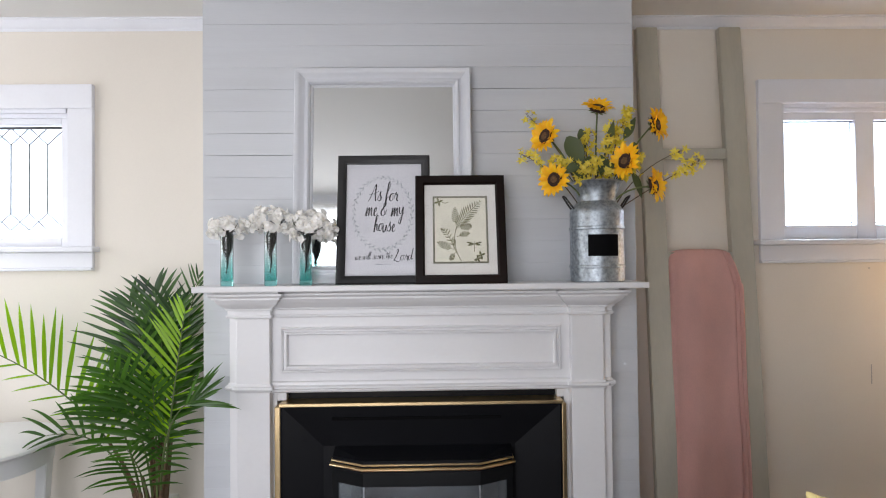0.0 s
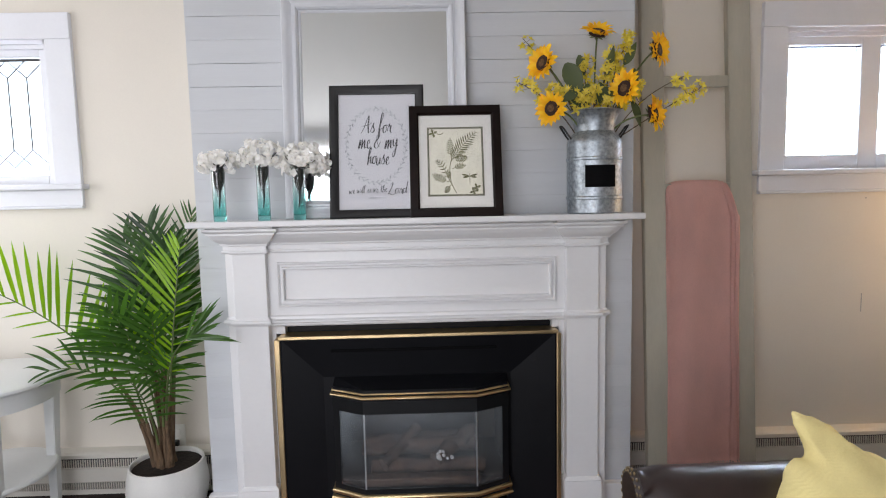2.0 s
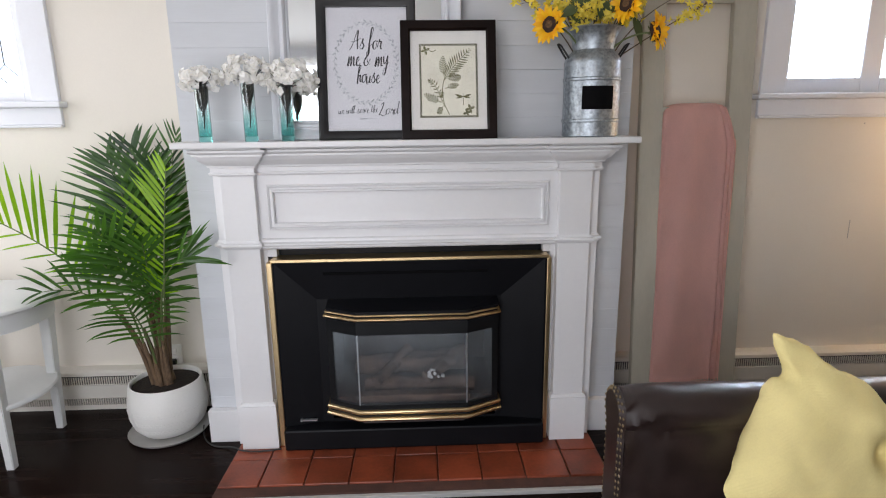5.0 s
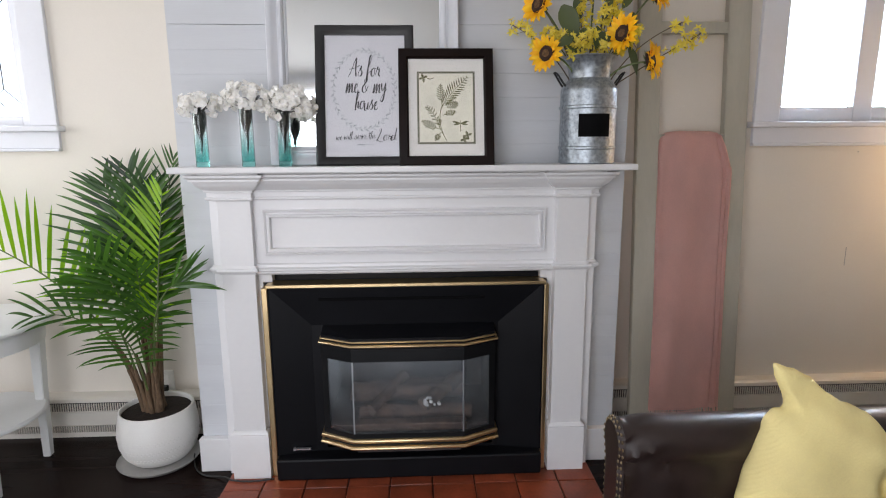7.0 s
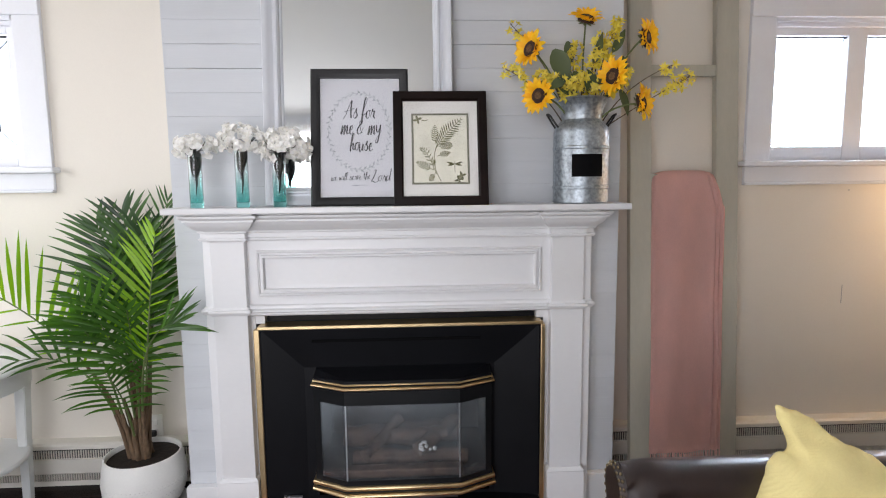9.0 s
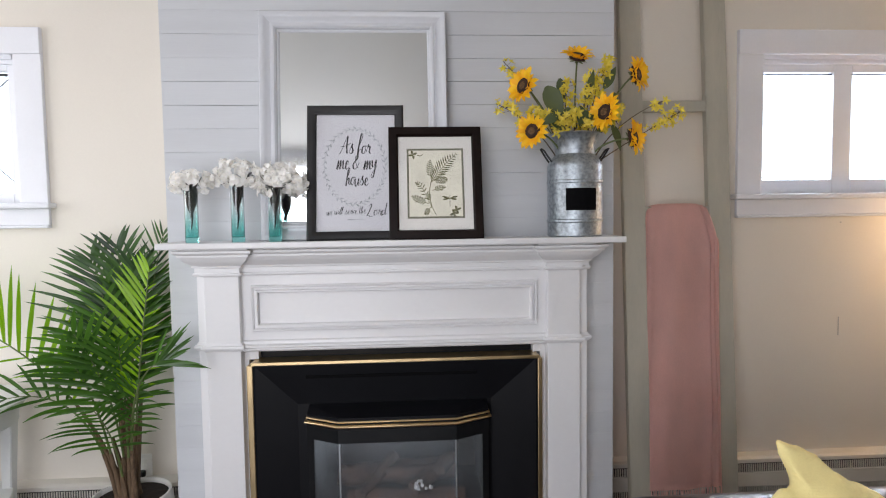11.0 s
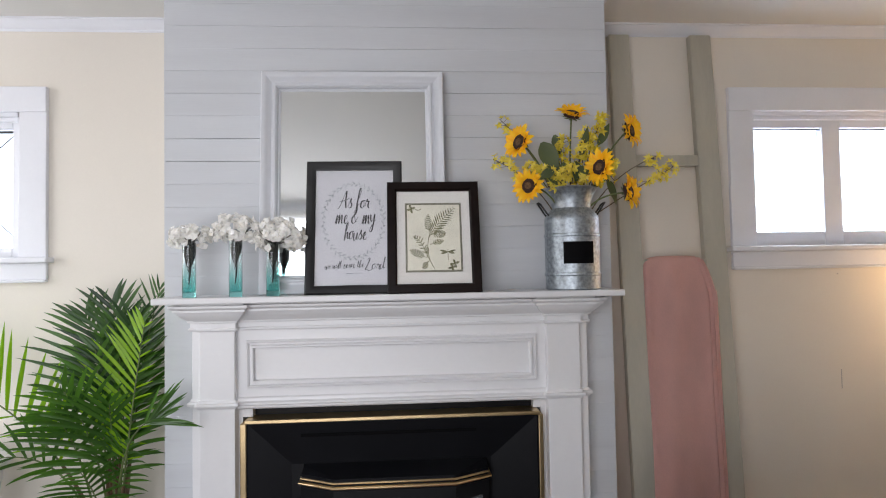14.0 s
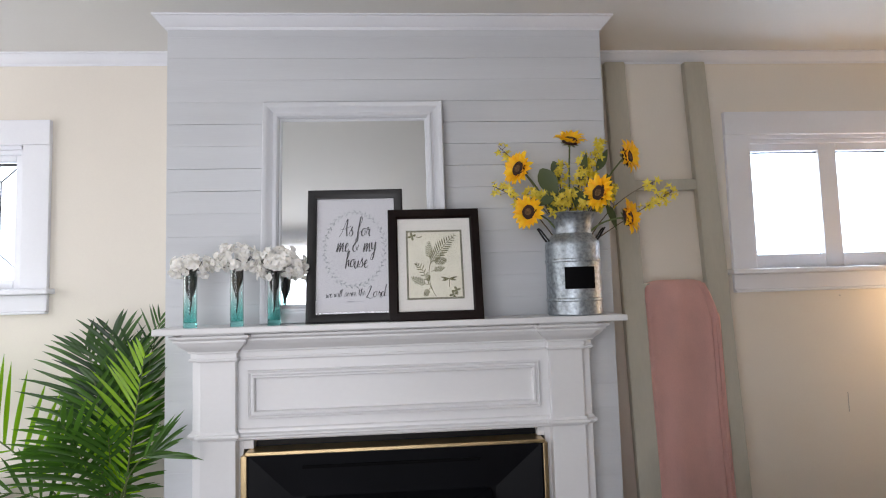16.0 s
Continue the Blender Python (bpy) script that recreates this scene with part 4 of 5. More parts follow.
        C.append(bm.verts.new((ln * t, 0, z)))
        R.append(bm.verts.new((ln * t, -w, z + wd * 0.25)))
    for i in range(n):
        bm.faces.new((L[i], C[i], C[i + 1], L[i + 1]))
        bm.faces.new((C[i], R[i], R[i + 1], C[i + 1]))
    return finish(bm, name, material, 60)


SUN_PETAL = petal_mesh("petal", 0.0415, 0.0086, 0.008, M_SUNPETAL)


def facing(at, nrm, spin=0.0):
    q = Vector(nrm).normalized().to_track_quat("Z", "Y")
    return Matrix.Translation(at) @ q.to_matrix().to_4x4() @ Matrix.Rotation(spin, 4, "Z")


MOUTH = Vector((CX, CY, SHELF + 0.36))


def sunflower(at, nrm, size, seed):
    rnd = random.Random(seed)
    at, nv = Vector(at), Vector(nrm).normalized()
    root = thing("sunflower", tuple(MOUTH), "yellow silk sunflower with a dark brown centre", "flower", "sunflowers in the milk can")
    base = at - nv * 0.012
    foot = MOUTH + Vector(((at.x - CX) * 0.22, (at.y - CY) * 0.2, -0.10))
    part("stem", tube(bmesh.new(), bez(foot, (foot + at) / 2 + Vector((0, 0, 0.05)) - nv * 0.05, base, 10), 0.0032, 7), M_STEM, root, smooth=40)
    m = facing(at, nv, rnd.uniform(0, 6))
    bm = bmesh.new()
    lathe(bm, [(0.0, 0.010), (0.010, 0.0112), (0.022, 0.010), (0.030, 0.005), (0.031, -0.003), (0.010, -0.010), (0.0, -0.011)], (0, 0, 0), 20)
    for v in bm.verts:
        v.co = m @ (v.co * size + Vector((rnd.uniform(-1, 1), rnd.uniform(-1, 1), rnd.uniform(-1, 1))) * 0.0006)
    disc = part("disc", bm, M_SUNDISC, root, "dark brown seed disc", 60)
    bm = bmesh.new()
    lathe(bm, [(0.0, 0.0128), (0.009, 0.0126), (0.013, 0.0108), (0.0, 0.0095)], (0, 0, 0), 14)
    for v in bm.verts:
        v.co = m @ (v.co * size)
    part("core", bm, M_SUNCORE, disc, "tan centre", 60)
    bm = bmesh.new()
    for k in range(9):
        a = k * 2 * math.pi / 9
        blade(bm, m @ Matrix.Translation((0, 0, -0.010)), (0.006 * math.cos(a), 0.006 * math.sin(a)), a, 0.030 * size, 0.006)
    part("sepals", bm, M_DULLLEAF, root)
    for ring, n, tilt, sc in ((0, 19, 12, 1.0), (1, 17, 32, 0.86)):
        for k in range(n):
            a = 2 * math.pi * (k + 0.5 * ring) / n + rnd.uniform(-0.08, 0.08)
            pm = m @ Matrix.Rotation(a, 4, "Z") @ Matrix.Translation((0.021 * size, 0, 0.001 + 0.002 * ring)) @ Matrix.Rotation(-radians(tilt + rnd.uniform(-12, 12)), 4, "Y") @ Matrix.Rotation(rnd.uniform(-0.25, 0.25), 4, "X") @ Matrix.Scale(sc * size * rnd.uniform(0.86, 1.12), 4)
            piece("petal", SUN_PETAL, root, pm)
    return root


for at, nrm, size, seed in (((0.664, -0.13, 1.842), (0.05, -0.62, 0.78), 1.00, 1), ((0.466, -0.15, 1.735), (-0.80, -0.58, 0.15), 1.10, 2), ((0.488, -0.19, 1.572), (-0.66, -0.74, 0.00), 1.06, 3), ((0.738, -0.21, 1.632), (-0.82, -0.55, 0.10), 1.10, 4), ((0.868, -0.15, 1.776), (0.66, -0.72, 0.10), 1.08, 5), ((0.842, -0.19, 1.548), (0.70, -0.66, 0.14), 1.08, 6)):
    sunflower(at, nrm, size, seed)


def leaf_mesh(bm, m, ln, wd, droop, n=7):
    L, C, R = [], [], []
    for i in range(n + 1):
        t = i / n
        w = wd * math.sin(math.pi * (0.06 + 0.92 * t ** 0.8))
        z = -droop * t * t
        for row, y, dz in ((L, w, 0.22 * w), (C, 0, 0), (R, -w, 0.22 * w)):
            row.append(bm.verts.new(m @ Vector((ln * t, y, z + dz))))
    for i in range(n):
        bm.faces.new((L[i], C[i], C[i + 1], L[i + 1]))
        bm.faces.new((C[i], R[i], R[i + 1], C[i + 1]))


def along(at, d, nrm):
    x = Vector(d).normalized()
    z = Vector(nrm)
    z = (z - x * z.dot(x)).normalized()
    y = z.cross(x)
    m = Matrix.Identity(4)
    m.col[0][:3], m.col[1][:3], m.col[2][:3] = x, y, z
    m.translation = at
    return m


for at, d, nrm, ln, wd in (((0.545, -0.15, 1.735), (0.35, -0.1, -0.75), (-0.25, -0.9, 0.2), 0.125, 0.034), ((0.690, -0.13, 1.69), (0.35, 0.0, 0.9), (0.3, -0.9, 0.1), 0.12, 0.017), ((0.800, -0.12, 1.72), (-0.1, 0, -1), (0.2, -1, 0.1), 0.10, 0.022), ((0.62, -0.16, 1.66), (-0.05, -0.1, -1), (0.1, -1, 0.2), 0.085, 0.024), ((0.555, -0.17, 1.63), (0.6, -0.1, -0.6), (0, -0.9, 0.4), 0.07, 0.024), ((0.780, -0.15, 1.60), (0.45, 0, -0.85), (0.3, -0.9, 0.2), 0.10, 0.018), ((0.70, -0.17, 1.60), (0.5, -0.2, 0.3), (0, -0.6, 0.8), 0.07, 0.020), ((0.60, -0.12, 1.77), (0.2, 0, -0.9), (-0.2, -0.9, 0.1), 0.08, 0.018), ((0.52, -0.13, 1.63), (-0.5, -0.2, -0.4), (0, -0.8, 0.6), 0.07, 0.020), ((0.655, -0.185, 1.66), (0.1, -0.1, -0.9), (0.2, -0.9, 0.2), 0.075, 0.020), ((0.765, -0.11, 1.735), (0.45, 0, 0.7), (0.2, -0.9, 0.2), 0.10, 0.017), ((0.575, -0.19, 1.625), (-0.5, -0.1, -0.2), (0, -0.9, 0.4), 0.06, 0.019), ((0.71, -0.19, 1.615), (-0.6, -0.1, 0.3), (0, -0.9, 0.4), 0.065, 0.018)):
    root = thing("leaf", tuple(MOUTH), "dull green silk sunflower leaf", "leaf", "leaves in the milk can")
    bm = bmesh.new()
    leaf_mesh(bm, along(at, d, nrm), ln, wd, 0.02)
    part("leaf_blade", bm, M_DULLLEAF, root, smooth=60)
    foot = MOUTH + Vector(((at[0] - CX) * 0.2, 0, -0.08))
    part("stalk", tube(bmesh.new(), bez(foot, (Vector(at) + foot) / 2 + Vector((0, 0.02, 0.03)), at, 8), 0.0018, 6), M_STEM, root)


def spray(p1, p2, n, spread, seed, foot=None):
    """A twig of small four-petalled yellow blossoms."""
    rnd = random.Random(seed)
    root = thing("blossom_spray", tuple(MOUTH), "thin twig of small pale yellow blossoms", "flower spray", "yellow sprays in the milk can")
    f = MOUTH + Vector(((p2[0] - CX) * 0.18, 0.0, -0.10)) if foot is None else Vector(foot)
    pts = bez(f, p1, p2, 14)
    bm = tube(bmesh.new(), pts, [0.0024 - 0.0013 * i / 14 for i in range(15)], 6)
    bl = bmesh.new()
    for k in range(n):
        t = 1 - (k / n) * spread
        c = pts[min(13, int(t * 14))].lerp(pts[min(14, int(t * 14) + 1)], (t * 14) % 1)
        off = Vector((rnd.gauss(0, 1), rnd.gauss(0, 1), rnd.gauss(0, 1))).normalized() * rnd.uniform(0.006, 0.026)
        at = c + off
        tube(bm, [c, at], 0.0008, 4)
        nv = (off.normalized() + Vector((rnd.uniform(-.5, .5), rnd.uniform(-1.4, 0), rnd.uniform(-.4, .6)))).normalized()
        m = facing(at, nv, rnd.uniform(0, 6))
        sz = rnd.uniform(0.013, 0.021)
        for j in range(rnd.choice((4, 5))):
            a = j * 1.35 + rnd.uniform(-.2, .2)
            leaf_mesh(bl, m @ Matrix.Rotation(a, 4, "Z") @ Matrix.Rotation(-0.45, 4, "Y"), sz, sz * 0.23, 0.003, 3)
    part("twig", bm, M_TWIG, root)
    tagged(part("blossoms", bl, M_YELLOW, root, "pale yellow blossoms"), kind="stuff")
    return root


spray((0.88, -0.10, 1.56), (1.045, -0.12, 1.648), 41, 0.30, 1)
spray((0.80, -0.11, 1.62), (0.985, -0.11, 1.690), 8, 0.10, 2)
spray((0.58, -0.10, 1.66), (0.400, -0.10, 1.835), 16, 0.22, 3)
spray((0.52, -0.11, 1.62), (0.372, -0.11, 1.682), 22, 0.35, 4)
spray((0.60, -0.12, 1.70), (0.640, -0.12, 1.760), 24, 0.45, 5)
spray((0.72, -0.10, 1.72), (0.795, -0.10, 1.845), 48, 0.45, 6)
spray((0.68, -0.13, 1.68), (0.705, -0.15, 1.745), 18, 0.5, 7)
spray((0.58, -0.15, 1.62), (0.560, -0.18, 1.622), 41, 0.6, 8)
spray((0.64, -0.16, 1.62), (0.640, -0.19, 1.632), 35, 0.6, 9)
spray((0.78, -0.12, 1.66), (0.830, -0.12, 1.665), 25, 0.5, 10)
spray((0.54, -0.12, 1.70), (0.505, -0.10, 1.640), 28, 0.5, 11)
spray((0.74, -0.13, 1.66), (0.800, -0.15, 1.610), 22, 0.5, 12)
spray((0.57, -0.11, 1.66), (0.590, -0.13, 1.680), 14, 0.5, 13)
spray((0.60, -0.17, 1.62), (0.605, -0.195, 1.618), 26, 0.6, 15)
spray((0.70, -0.17, 1.62), (0.700, -0.19, 1.622), 26, 0.6, 16)
spray((0.76, -0.16, 1.62), (0.775, -0.19, 1.615), 20, 0.6, 17)
spray((0.62, -0.10, 1.70), (0.560, -0.09, 1.740), 12, 0.5, 18)
spray((0.66, -0.12, 1.68), (0.670, -0.14, 1.660), 12, 0.6, 19)
spray((0.73, -0.08, 1.74), (0.730, -0.07, 1.800), 25, 0.5, 14)


# ---- hydrangeas in teal vases ----
FLORET = petal_mesh("floret", 0.0150, 0.0078, 0.005, M_WHITEPETAL)
for vx, top, hc, hr, seed in ((-0.694, 0.188, (-0.690, -0.165, 1.408), (0.066, 0.046, 0.036), 1), (-0.538, 0.196, (-0.536, -0.160, 1.434), (0.080, 0.050, 0.046), 2), (-0.412, 0.184, (-0.390, -0.168, 1.408), (0.078, 0.052, 0.056), 3)):
    rnd = random.Random(seed)
    vy = -0.160
    vase = thing("glass_vase", (vx, vy, SHELF), "slim teal glass cylinder vase holding white hydrangea", "vase", "teal vases on the mantel")
    r = 0.0225
    part("vase_glass", lathe(bmesh.new(), [(0, 0.0), (r - 0.001, 0.0), (r, 0.002), (r, top - 0.001), (r - 0.001, top), (r - 0.0022, top - 0.001), (r - 0.0022, 0.021), (r - 0.004, 0.018), (0, 0.018)], (vx, vy, SHELF), 32), M_TEAL, vase, smooth=40)
    hyd = thing("hydrangea", (vx, vy, SHELF + 0.02), "white silk hydrangea head on a dark stem", "flower", "hydrangeas in the vases")
    bm = bmesh.new()
    tube(bm, [(vx - 0.002, vy, SHELF + 0.045), (vx + 0.003, vy, SHELF + 0.085), (vx + 0.002, vy, SHELF + top), (hc[0], hc[1], hc[2])], [0.002, 0.0032, 0.004, 0.004], 8)
    part("stem", bm, M_STEMDARK, hyd)
    bm = bmesh.new()
    for k in range(5):
        a = rnd.uniform(0, 6.28)
        m = along((vx + 0.012 * math.cos(a) + 0.004, vy + 0.010 * math.sin(a), SHELF + top + 0.004), (-0.12 * math.cos(a) - 0.05, -0.1 * math.sin(a), -1), (math.cos(a + 0.5), math.sin(a + 0.5), 0))
        leaf_mesh(bm, m, rnd.uniform(0.085, 0.115), 0.0145, 0.004)
    part("leaf", bm, M_STEMDARK, hyd, "dark leaf inside the vase", 60)
    for k in range(124 if seed > 1 else 96):
        u, v = rnd.uniform(0, 2 * math.pi), rnd.uniform(-0.75, 1.0)
        q = math.sqrt(max(0, 1 - v * v))
        nv = Vector((q * math.cos(u), q * math.sin(u), v))
        rr = rnd.uniform(0.72, 1.12)
        at = Vector(hc) + Vector((nv.x * hr[0], nv.y * hr[1], nv.z * hr[2])) * rr
        m = facing(at, nv + Vector((rnd.uniform(-.9, .9), rnd.uniform(-.9, .5), rnd.uniform(-.6, .7))), rnd.uniform(0, 6))
        for j in range(4):
            piece("petal", FLORET, hyd, m @ Matrix.Rotation(j * 1.571 + rnd.uniform(-.15, .15), 4, "Z") @ Matrix.Rotation(-rnd.uniform(0.05, 0.5), 4, "Y") @ Matrix.Scale(rnd.uniform(0.85, 1.2), 4))
    bm = bmesh.new()
    for k in range(16):
        a = Vector(hc) + Vector((rnd.uniform(-1, 1) * hr[0] * 0.8, rnd.uniform(-1, 0.6) * hr[1] * 0.8, rnd.uniform(-0.9, 0.7) * hr[2] * 0.8))
        tube(bm, bez((vx, vy, SHELF + top + 0.004), (vx * 0.5 + a.x * 0.5, vy, hc[2] - 0.02), a, 4), 0.0013, 5)
    part("stalks", bm, M_STEMDARK, hyd)


# ---- potted palm ----
PX, PY = -1.062, 0.088
pot = thing("plant_pot", (PX, PY, FLOOR), "white textured ceramic pot with raised dotted bands", "plant pot")
prof = [(0, 0.010), (0.092, 0.010), (0.112, 0.018), (0.136, 0.046), (0.151, 0.085), (0.157, 0.125), (0.155, 0.165), (0.149, 0.205), (0.144, 0.230), (0.143, 0.236), (0.138, 0.238), (0.134, 0.234), (0.135, 0.214), (0.0, 0.210)]
bm = lathe(bmesh.new(), prof, (PX, PY, FLOOR), 64)
part("pot_body", bm, M_POT, pot, smooth=50)
bm = bmesh.new()
for row, (z, r) in enumerate(((0.056, 0.1405), (0.066, 0.1448), (0.092, 0.1525), (0.102, 0.1542), (0.132, 0.1568), (0.142, 0.1565))):
    n = 62
    for k in range(n):
        a = 2 * math.pi * (k + 0.5 * (row % 2)) / n
        m = Matrix.Translation((PX + r * math.cos(a), PY + r * math.sin(a), FLOOR + z)) @ Matrix.Rotation(a, 4, "Z") @ Matrix.Diagonal((0.0020, 0.0046, 0.0034, 1))
        bmesh.ops.create_icosphere(bm, subdivisions=1, radius=1.0, matrix=m) if -math.pi < a - 2 * math.pi < 0.4 or a < 0.4 else None
tagged(part("raised_dots", bm, M_POT, pot, smooth=60), kind="stuff")
part("soil", lathe(bmesh.new(), [(0, 0.222), (0.05, 0.224), (0.1, 0.220), (0.135, 0.216), (0.135, 0.208), (0, 0.208)], (PX, PY, FLOOR), 40), M_SOIL, pot, "dark potting soil", 60)
solid("saucer", lathe(bmesh.new(), [(0, 0.003), (0.140, 0.003), (0.152, 0.006), (0.161, 0.014), (0.163, 0.015), (0.161, 0.011), (0.150, 0.0), (0, 0.0)], (PX - 0.005, PY - 0.005, FLOOR), 56), M_SAUCER, "shallow grey plant saucer on the floor", "saucer", 50)

palm = thing("palm", (PX, PY, FLOOR + 0.22), "tall green potted palm with arching feathery fronds", "plant")
SOILZ = FLOOR + 0.214


def frond(p0, p1, p2, nrm, ln, pairs, seed, start=0.36, up=0.0, width=0.0085, droop=0.35, lit_lime=False, under=1.0):
    """One arching frond: a rachis with two rows of narrow folded leaflets lying across the normal."""
    rnd = random.Random(seed)
    if pairs > 11 and not lit_lime:
        pairs, width, ln = round(pairs * 0.78), width * 1.28, ln * 1.05
    n = 22
    pts = bez(p0, p1, p2, n)
    cut = 9 if p2[2] > 0.95 else 6
    part("sheath", tube(bmesh.new(), [q.copy() for q in pts[:cut]], [0.0105 * (1 - 0.5 * i / cut) for i in range(cut)], 8), M_FIBRE, palm, "brown fibrous stalk base", 50)
    stalk = part("frond", tube(bmesh.new(), pts, [0.0058 * (1 - 0.80 * i / n) for i in range(n + 1)], 7), M_PALMSTEM, palm, smooth=50)
    bm = bmesh.new()
    nv0 = Vector(nrm).normalized()
    spread = 0.50 if lit_lime or pairs < 9 else rnd.uniform(0.12, 0.42)
    steer = 0.75
    if seed == 8:
        spread, steer = 0.12, 0.40
    if seed == 9:
        spread, steer = 1.7, 0.6
    if seed == 1:
        spread, steer = 0.22, 0.60
    for k in range(pairs):
        t = start + (1 - start) * (k + 0.5) / pairs
        for s in (1, -1):
            if s < 0 and under < 0.9 and k % 2:
                continue
            tt = min(0.999, t + rnd.uniform(-0.008, 0.008))
            i = min(n - 1, int(tt * n))
            c = pts[i].lerp(pts[i + 1], tt * n - i)
            tan = (pts[i + 1] - pts[i]).normalized()
            nv = (nv0 - tan * nv0.dot(tan)).normalized()
            side = tan.cross(nv) * s
            q = (t - start) / (1 - start)
            size = ln * (0.55 + 0.45 * math.sin(math.pi * min(1, 0.18 + q * 0.75))) * (1 - 0.45 * q ** 3) * rnd.uniform(0.86, 1.12) * (under if s < 0 else 1.0)
            d = (tan * (spread + steer * q) + side * (0.95 - 0.30 * q) + nv * rnd.uniform(0.02, 0.30) + Vector((0, 0, up))).normalized()
            dz = droop * rnd.uniform(0.5, 1.5)
            L, C, R = [], [], []
            m_ = 6
            p = c.copy()
            dd = d.copy()
            for j in range(m_ + 1):
                u = j / m_
                w = width * (0.42 if s < 0 and under < 0.5 else 1.0) * (math.sin(math.pi * (0.13 + 0.80 * u)) ** 0.8) * (1 - 0.55 * u ** 4) * (0.0 if j == m_ else 1)
                a = dd.cross(nv).normalized()
                L.append(bm.verts.new(p + a * (w + 0.0003) + nv * w * 0.35))
                C.append(bm.verts.new(p))
                R.append(bm.verts.new(p - a * (w + 0.0003) + nv * w * 0.35))
                p = p + dd * size / m_
                dd = (dd + Vector((0, 0, -dz * u * 0.5))).normalized()
            for j in range(m_):
                bm.faces.new((L[j], C[j], C[j + 1], L[j + 1]))
                bm.faces.new((C[j], R[j], R[j + 1], C[j + 1]))
    tagged(part("foliage", bm, M_PALMLIT if lit_lime else M_PALM, stalk, "narrow green leaflets", 70), kind="stuff")


B = (PX, PY, SOILZ)
F = (0.15, -1, 0.25)
for row in (
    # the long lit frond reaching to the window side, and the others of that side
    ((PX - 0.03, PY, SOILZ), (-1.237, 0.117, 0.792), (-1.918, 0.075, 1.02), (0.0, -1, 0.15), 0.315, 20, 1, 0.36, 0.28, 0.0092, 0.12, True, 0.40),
    ((PX - 0.04, PY - 0.02, SOILZ), (-1.152, 0.011, 0.700), (-1.430, -0.053, 0.640), (0.1, -0.5, 0.9), 0.225, 7, 2, 0.55, 0.0, 0.0068, 0.44, False, 0.8),
    ((PX - 0.01, PY, SOILZ), (-1.12, 0.17, 0.877), (-1.225, 0.181, 1.130), F, 0.262, 16, 5, 0.46, 0.05, 0.0065, 0.20),
    ((PX, PY, SOILZ), (-1.057, 0.16, 0.898), (-1.130, 0.192, 1.185), F, 0.237, 15, 6, 0.46, 0.05, 0.0065, 0.20),
    ((PX, PY, SOILZ), (-1.046, 0.117, 0.877), (-1.01, 0.107, 1.125), (-0.3, -1, 0.2), 0.249, 16, 7, 0.44, 0.02, 0.0072, 0.24),
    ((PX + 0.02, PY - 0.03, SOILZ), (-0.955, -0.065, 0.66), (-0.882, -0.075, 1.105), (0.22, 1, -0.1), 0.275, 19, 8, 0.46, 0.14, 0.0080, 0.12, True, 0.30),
    ((PX + 0.03, PY - 0.02, SOILZ), (-0.965, -0.165, 0.785), (-0.785, -0.175, 0.800), (0.0, -1, 0.25), 0.200, 8, 9, 0.84, 0.03, 0.0062, 0.16, False, 0.95),
    ((PX, PY - 0.03, SOILZ), (-1.046, 0.032, 0.621), (-1.165, -0.074, 0.89), F, 0.237, 14, 10, 0.46, 0.0, 0.0065, 0.36),
    ((PX + 0.01, PY - 0.03, SOILZ), (-1.035, 0.032, 0.621), (-1.014, -0.053, 0.834), F, 0.214, 13, 11, 0.46, 0.0, 0.0065, 0.36),
    ((PX - 0.02, PY - 0.03, SOILZ), (-1.131, 0.011, 0.685), (-1.205, -0.060, 0.80), F, 0.205, 12, 12, 0.46, 0.0, 0.0065, 0.36),
    ((PX, PY - 0.04, SOILZ), (-1.046, -0.01, 0.473), (-1.067, -0.138, 0.621), (0.1, -1, 0.7), 0.190, 10, 13, 0.49, 0.0, 0.0066, 0.55),
    ((PX - 0.02, PY + 0.02, SOILZ), (-1.11, 0.202, 0.77), (-1.205, 0.245, 1.00), F, 0.237, 13, 14, 0.44, 0.0, 0.0065, 0.24),
    ((PX + 0.01, PY + 0.02, SOILZ), (-1.046, 0.224, 0.813), (-1.065, 0.266, 1.06), F, 0.237, 15, 15, 0.44, 0.0, 0.0065, 0.24),
    ((PX + 0.02, PY, SOILZ), (-1.025, 0.139, 0.664), (-0.998, 0.096, 0.962), (-0.3, -1, 0.2), 0.226, 15, 16, 0.44, 0.0, 0.0065, 0.28),
    ((PX, PY - 0.02, SOILZ), (-1.088, 0.075, 0.664), (-1.131, 0.07, 1.026), F, 0.237, 14, 17, 0.42, 0.0, 0.0065, 0.28),
    ((PX + 0.02, PY - 0.03, SOILZ), (-1.014, 0.032, 0.536), (-0.971, -0.032, 0.685), (-0.1, -0.9, 0.5), 0.166, 10, 19, 0.52, -0.05, 0.0058, 0.48),
    ((PX, PY + 0.03, SOILZ), (-1.035, 0.202, 0.93), (-0.920, 0.150, 1.235), (-0.4, -1, 0.1), 0.155, 10, 20, 0.59, 0.12, 0.0058, 0.12),
    ((PX, PY - 0.02, SOILZ), (-1.057, 0.096, 0.77), (-1.045, 0.09, 1.047), F, 0.226, 13, 22, 0.44, 0.0, 0.0065, 0.28),
):
    frond(*row)
rnd = random.Random(21)
for k in range(9):
    a, r = rnd.uniform(0, 6.28), rnd.uniform(0.0, 0.040)
    foot = Vector((PX - 0.01 + r * math.cos(a), PY + r * math.sin(a), SOILZ))
    top = foot + Vector((rnd.uniform(-.08, .045), rnd.uniform(-.04, .03), rnd.uniform(0.14, 0.27)))
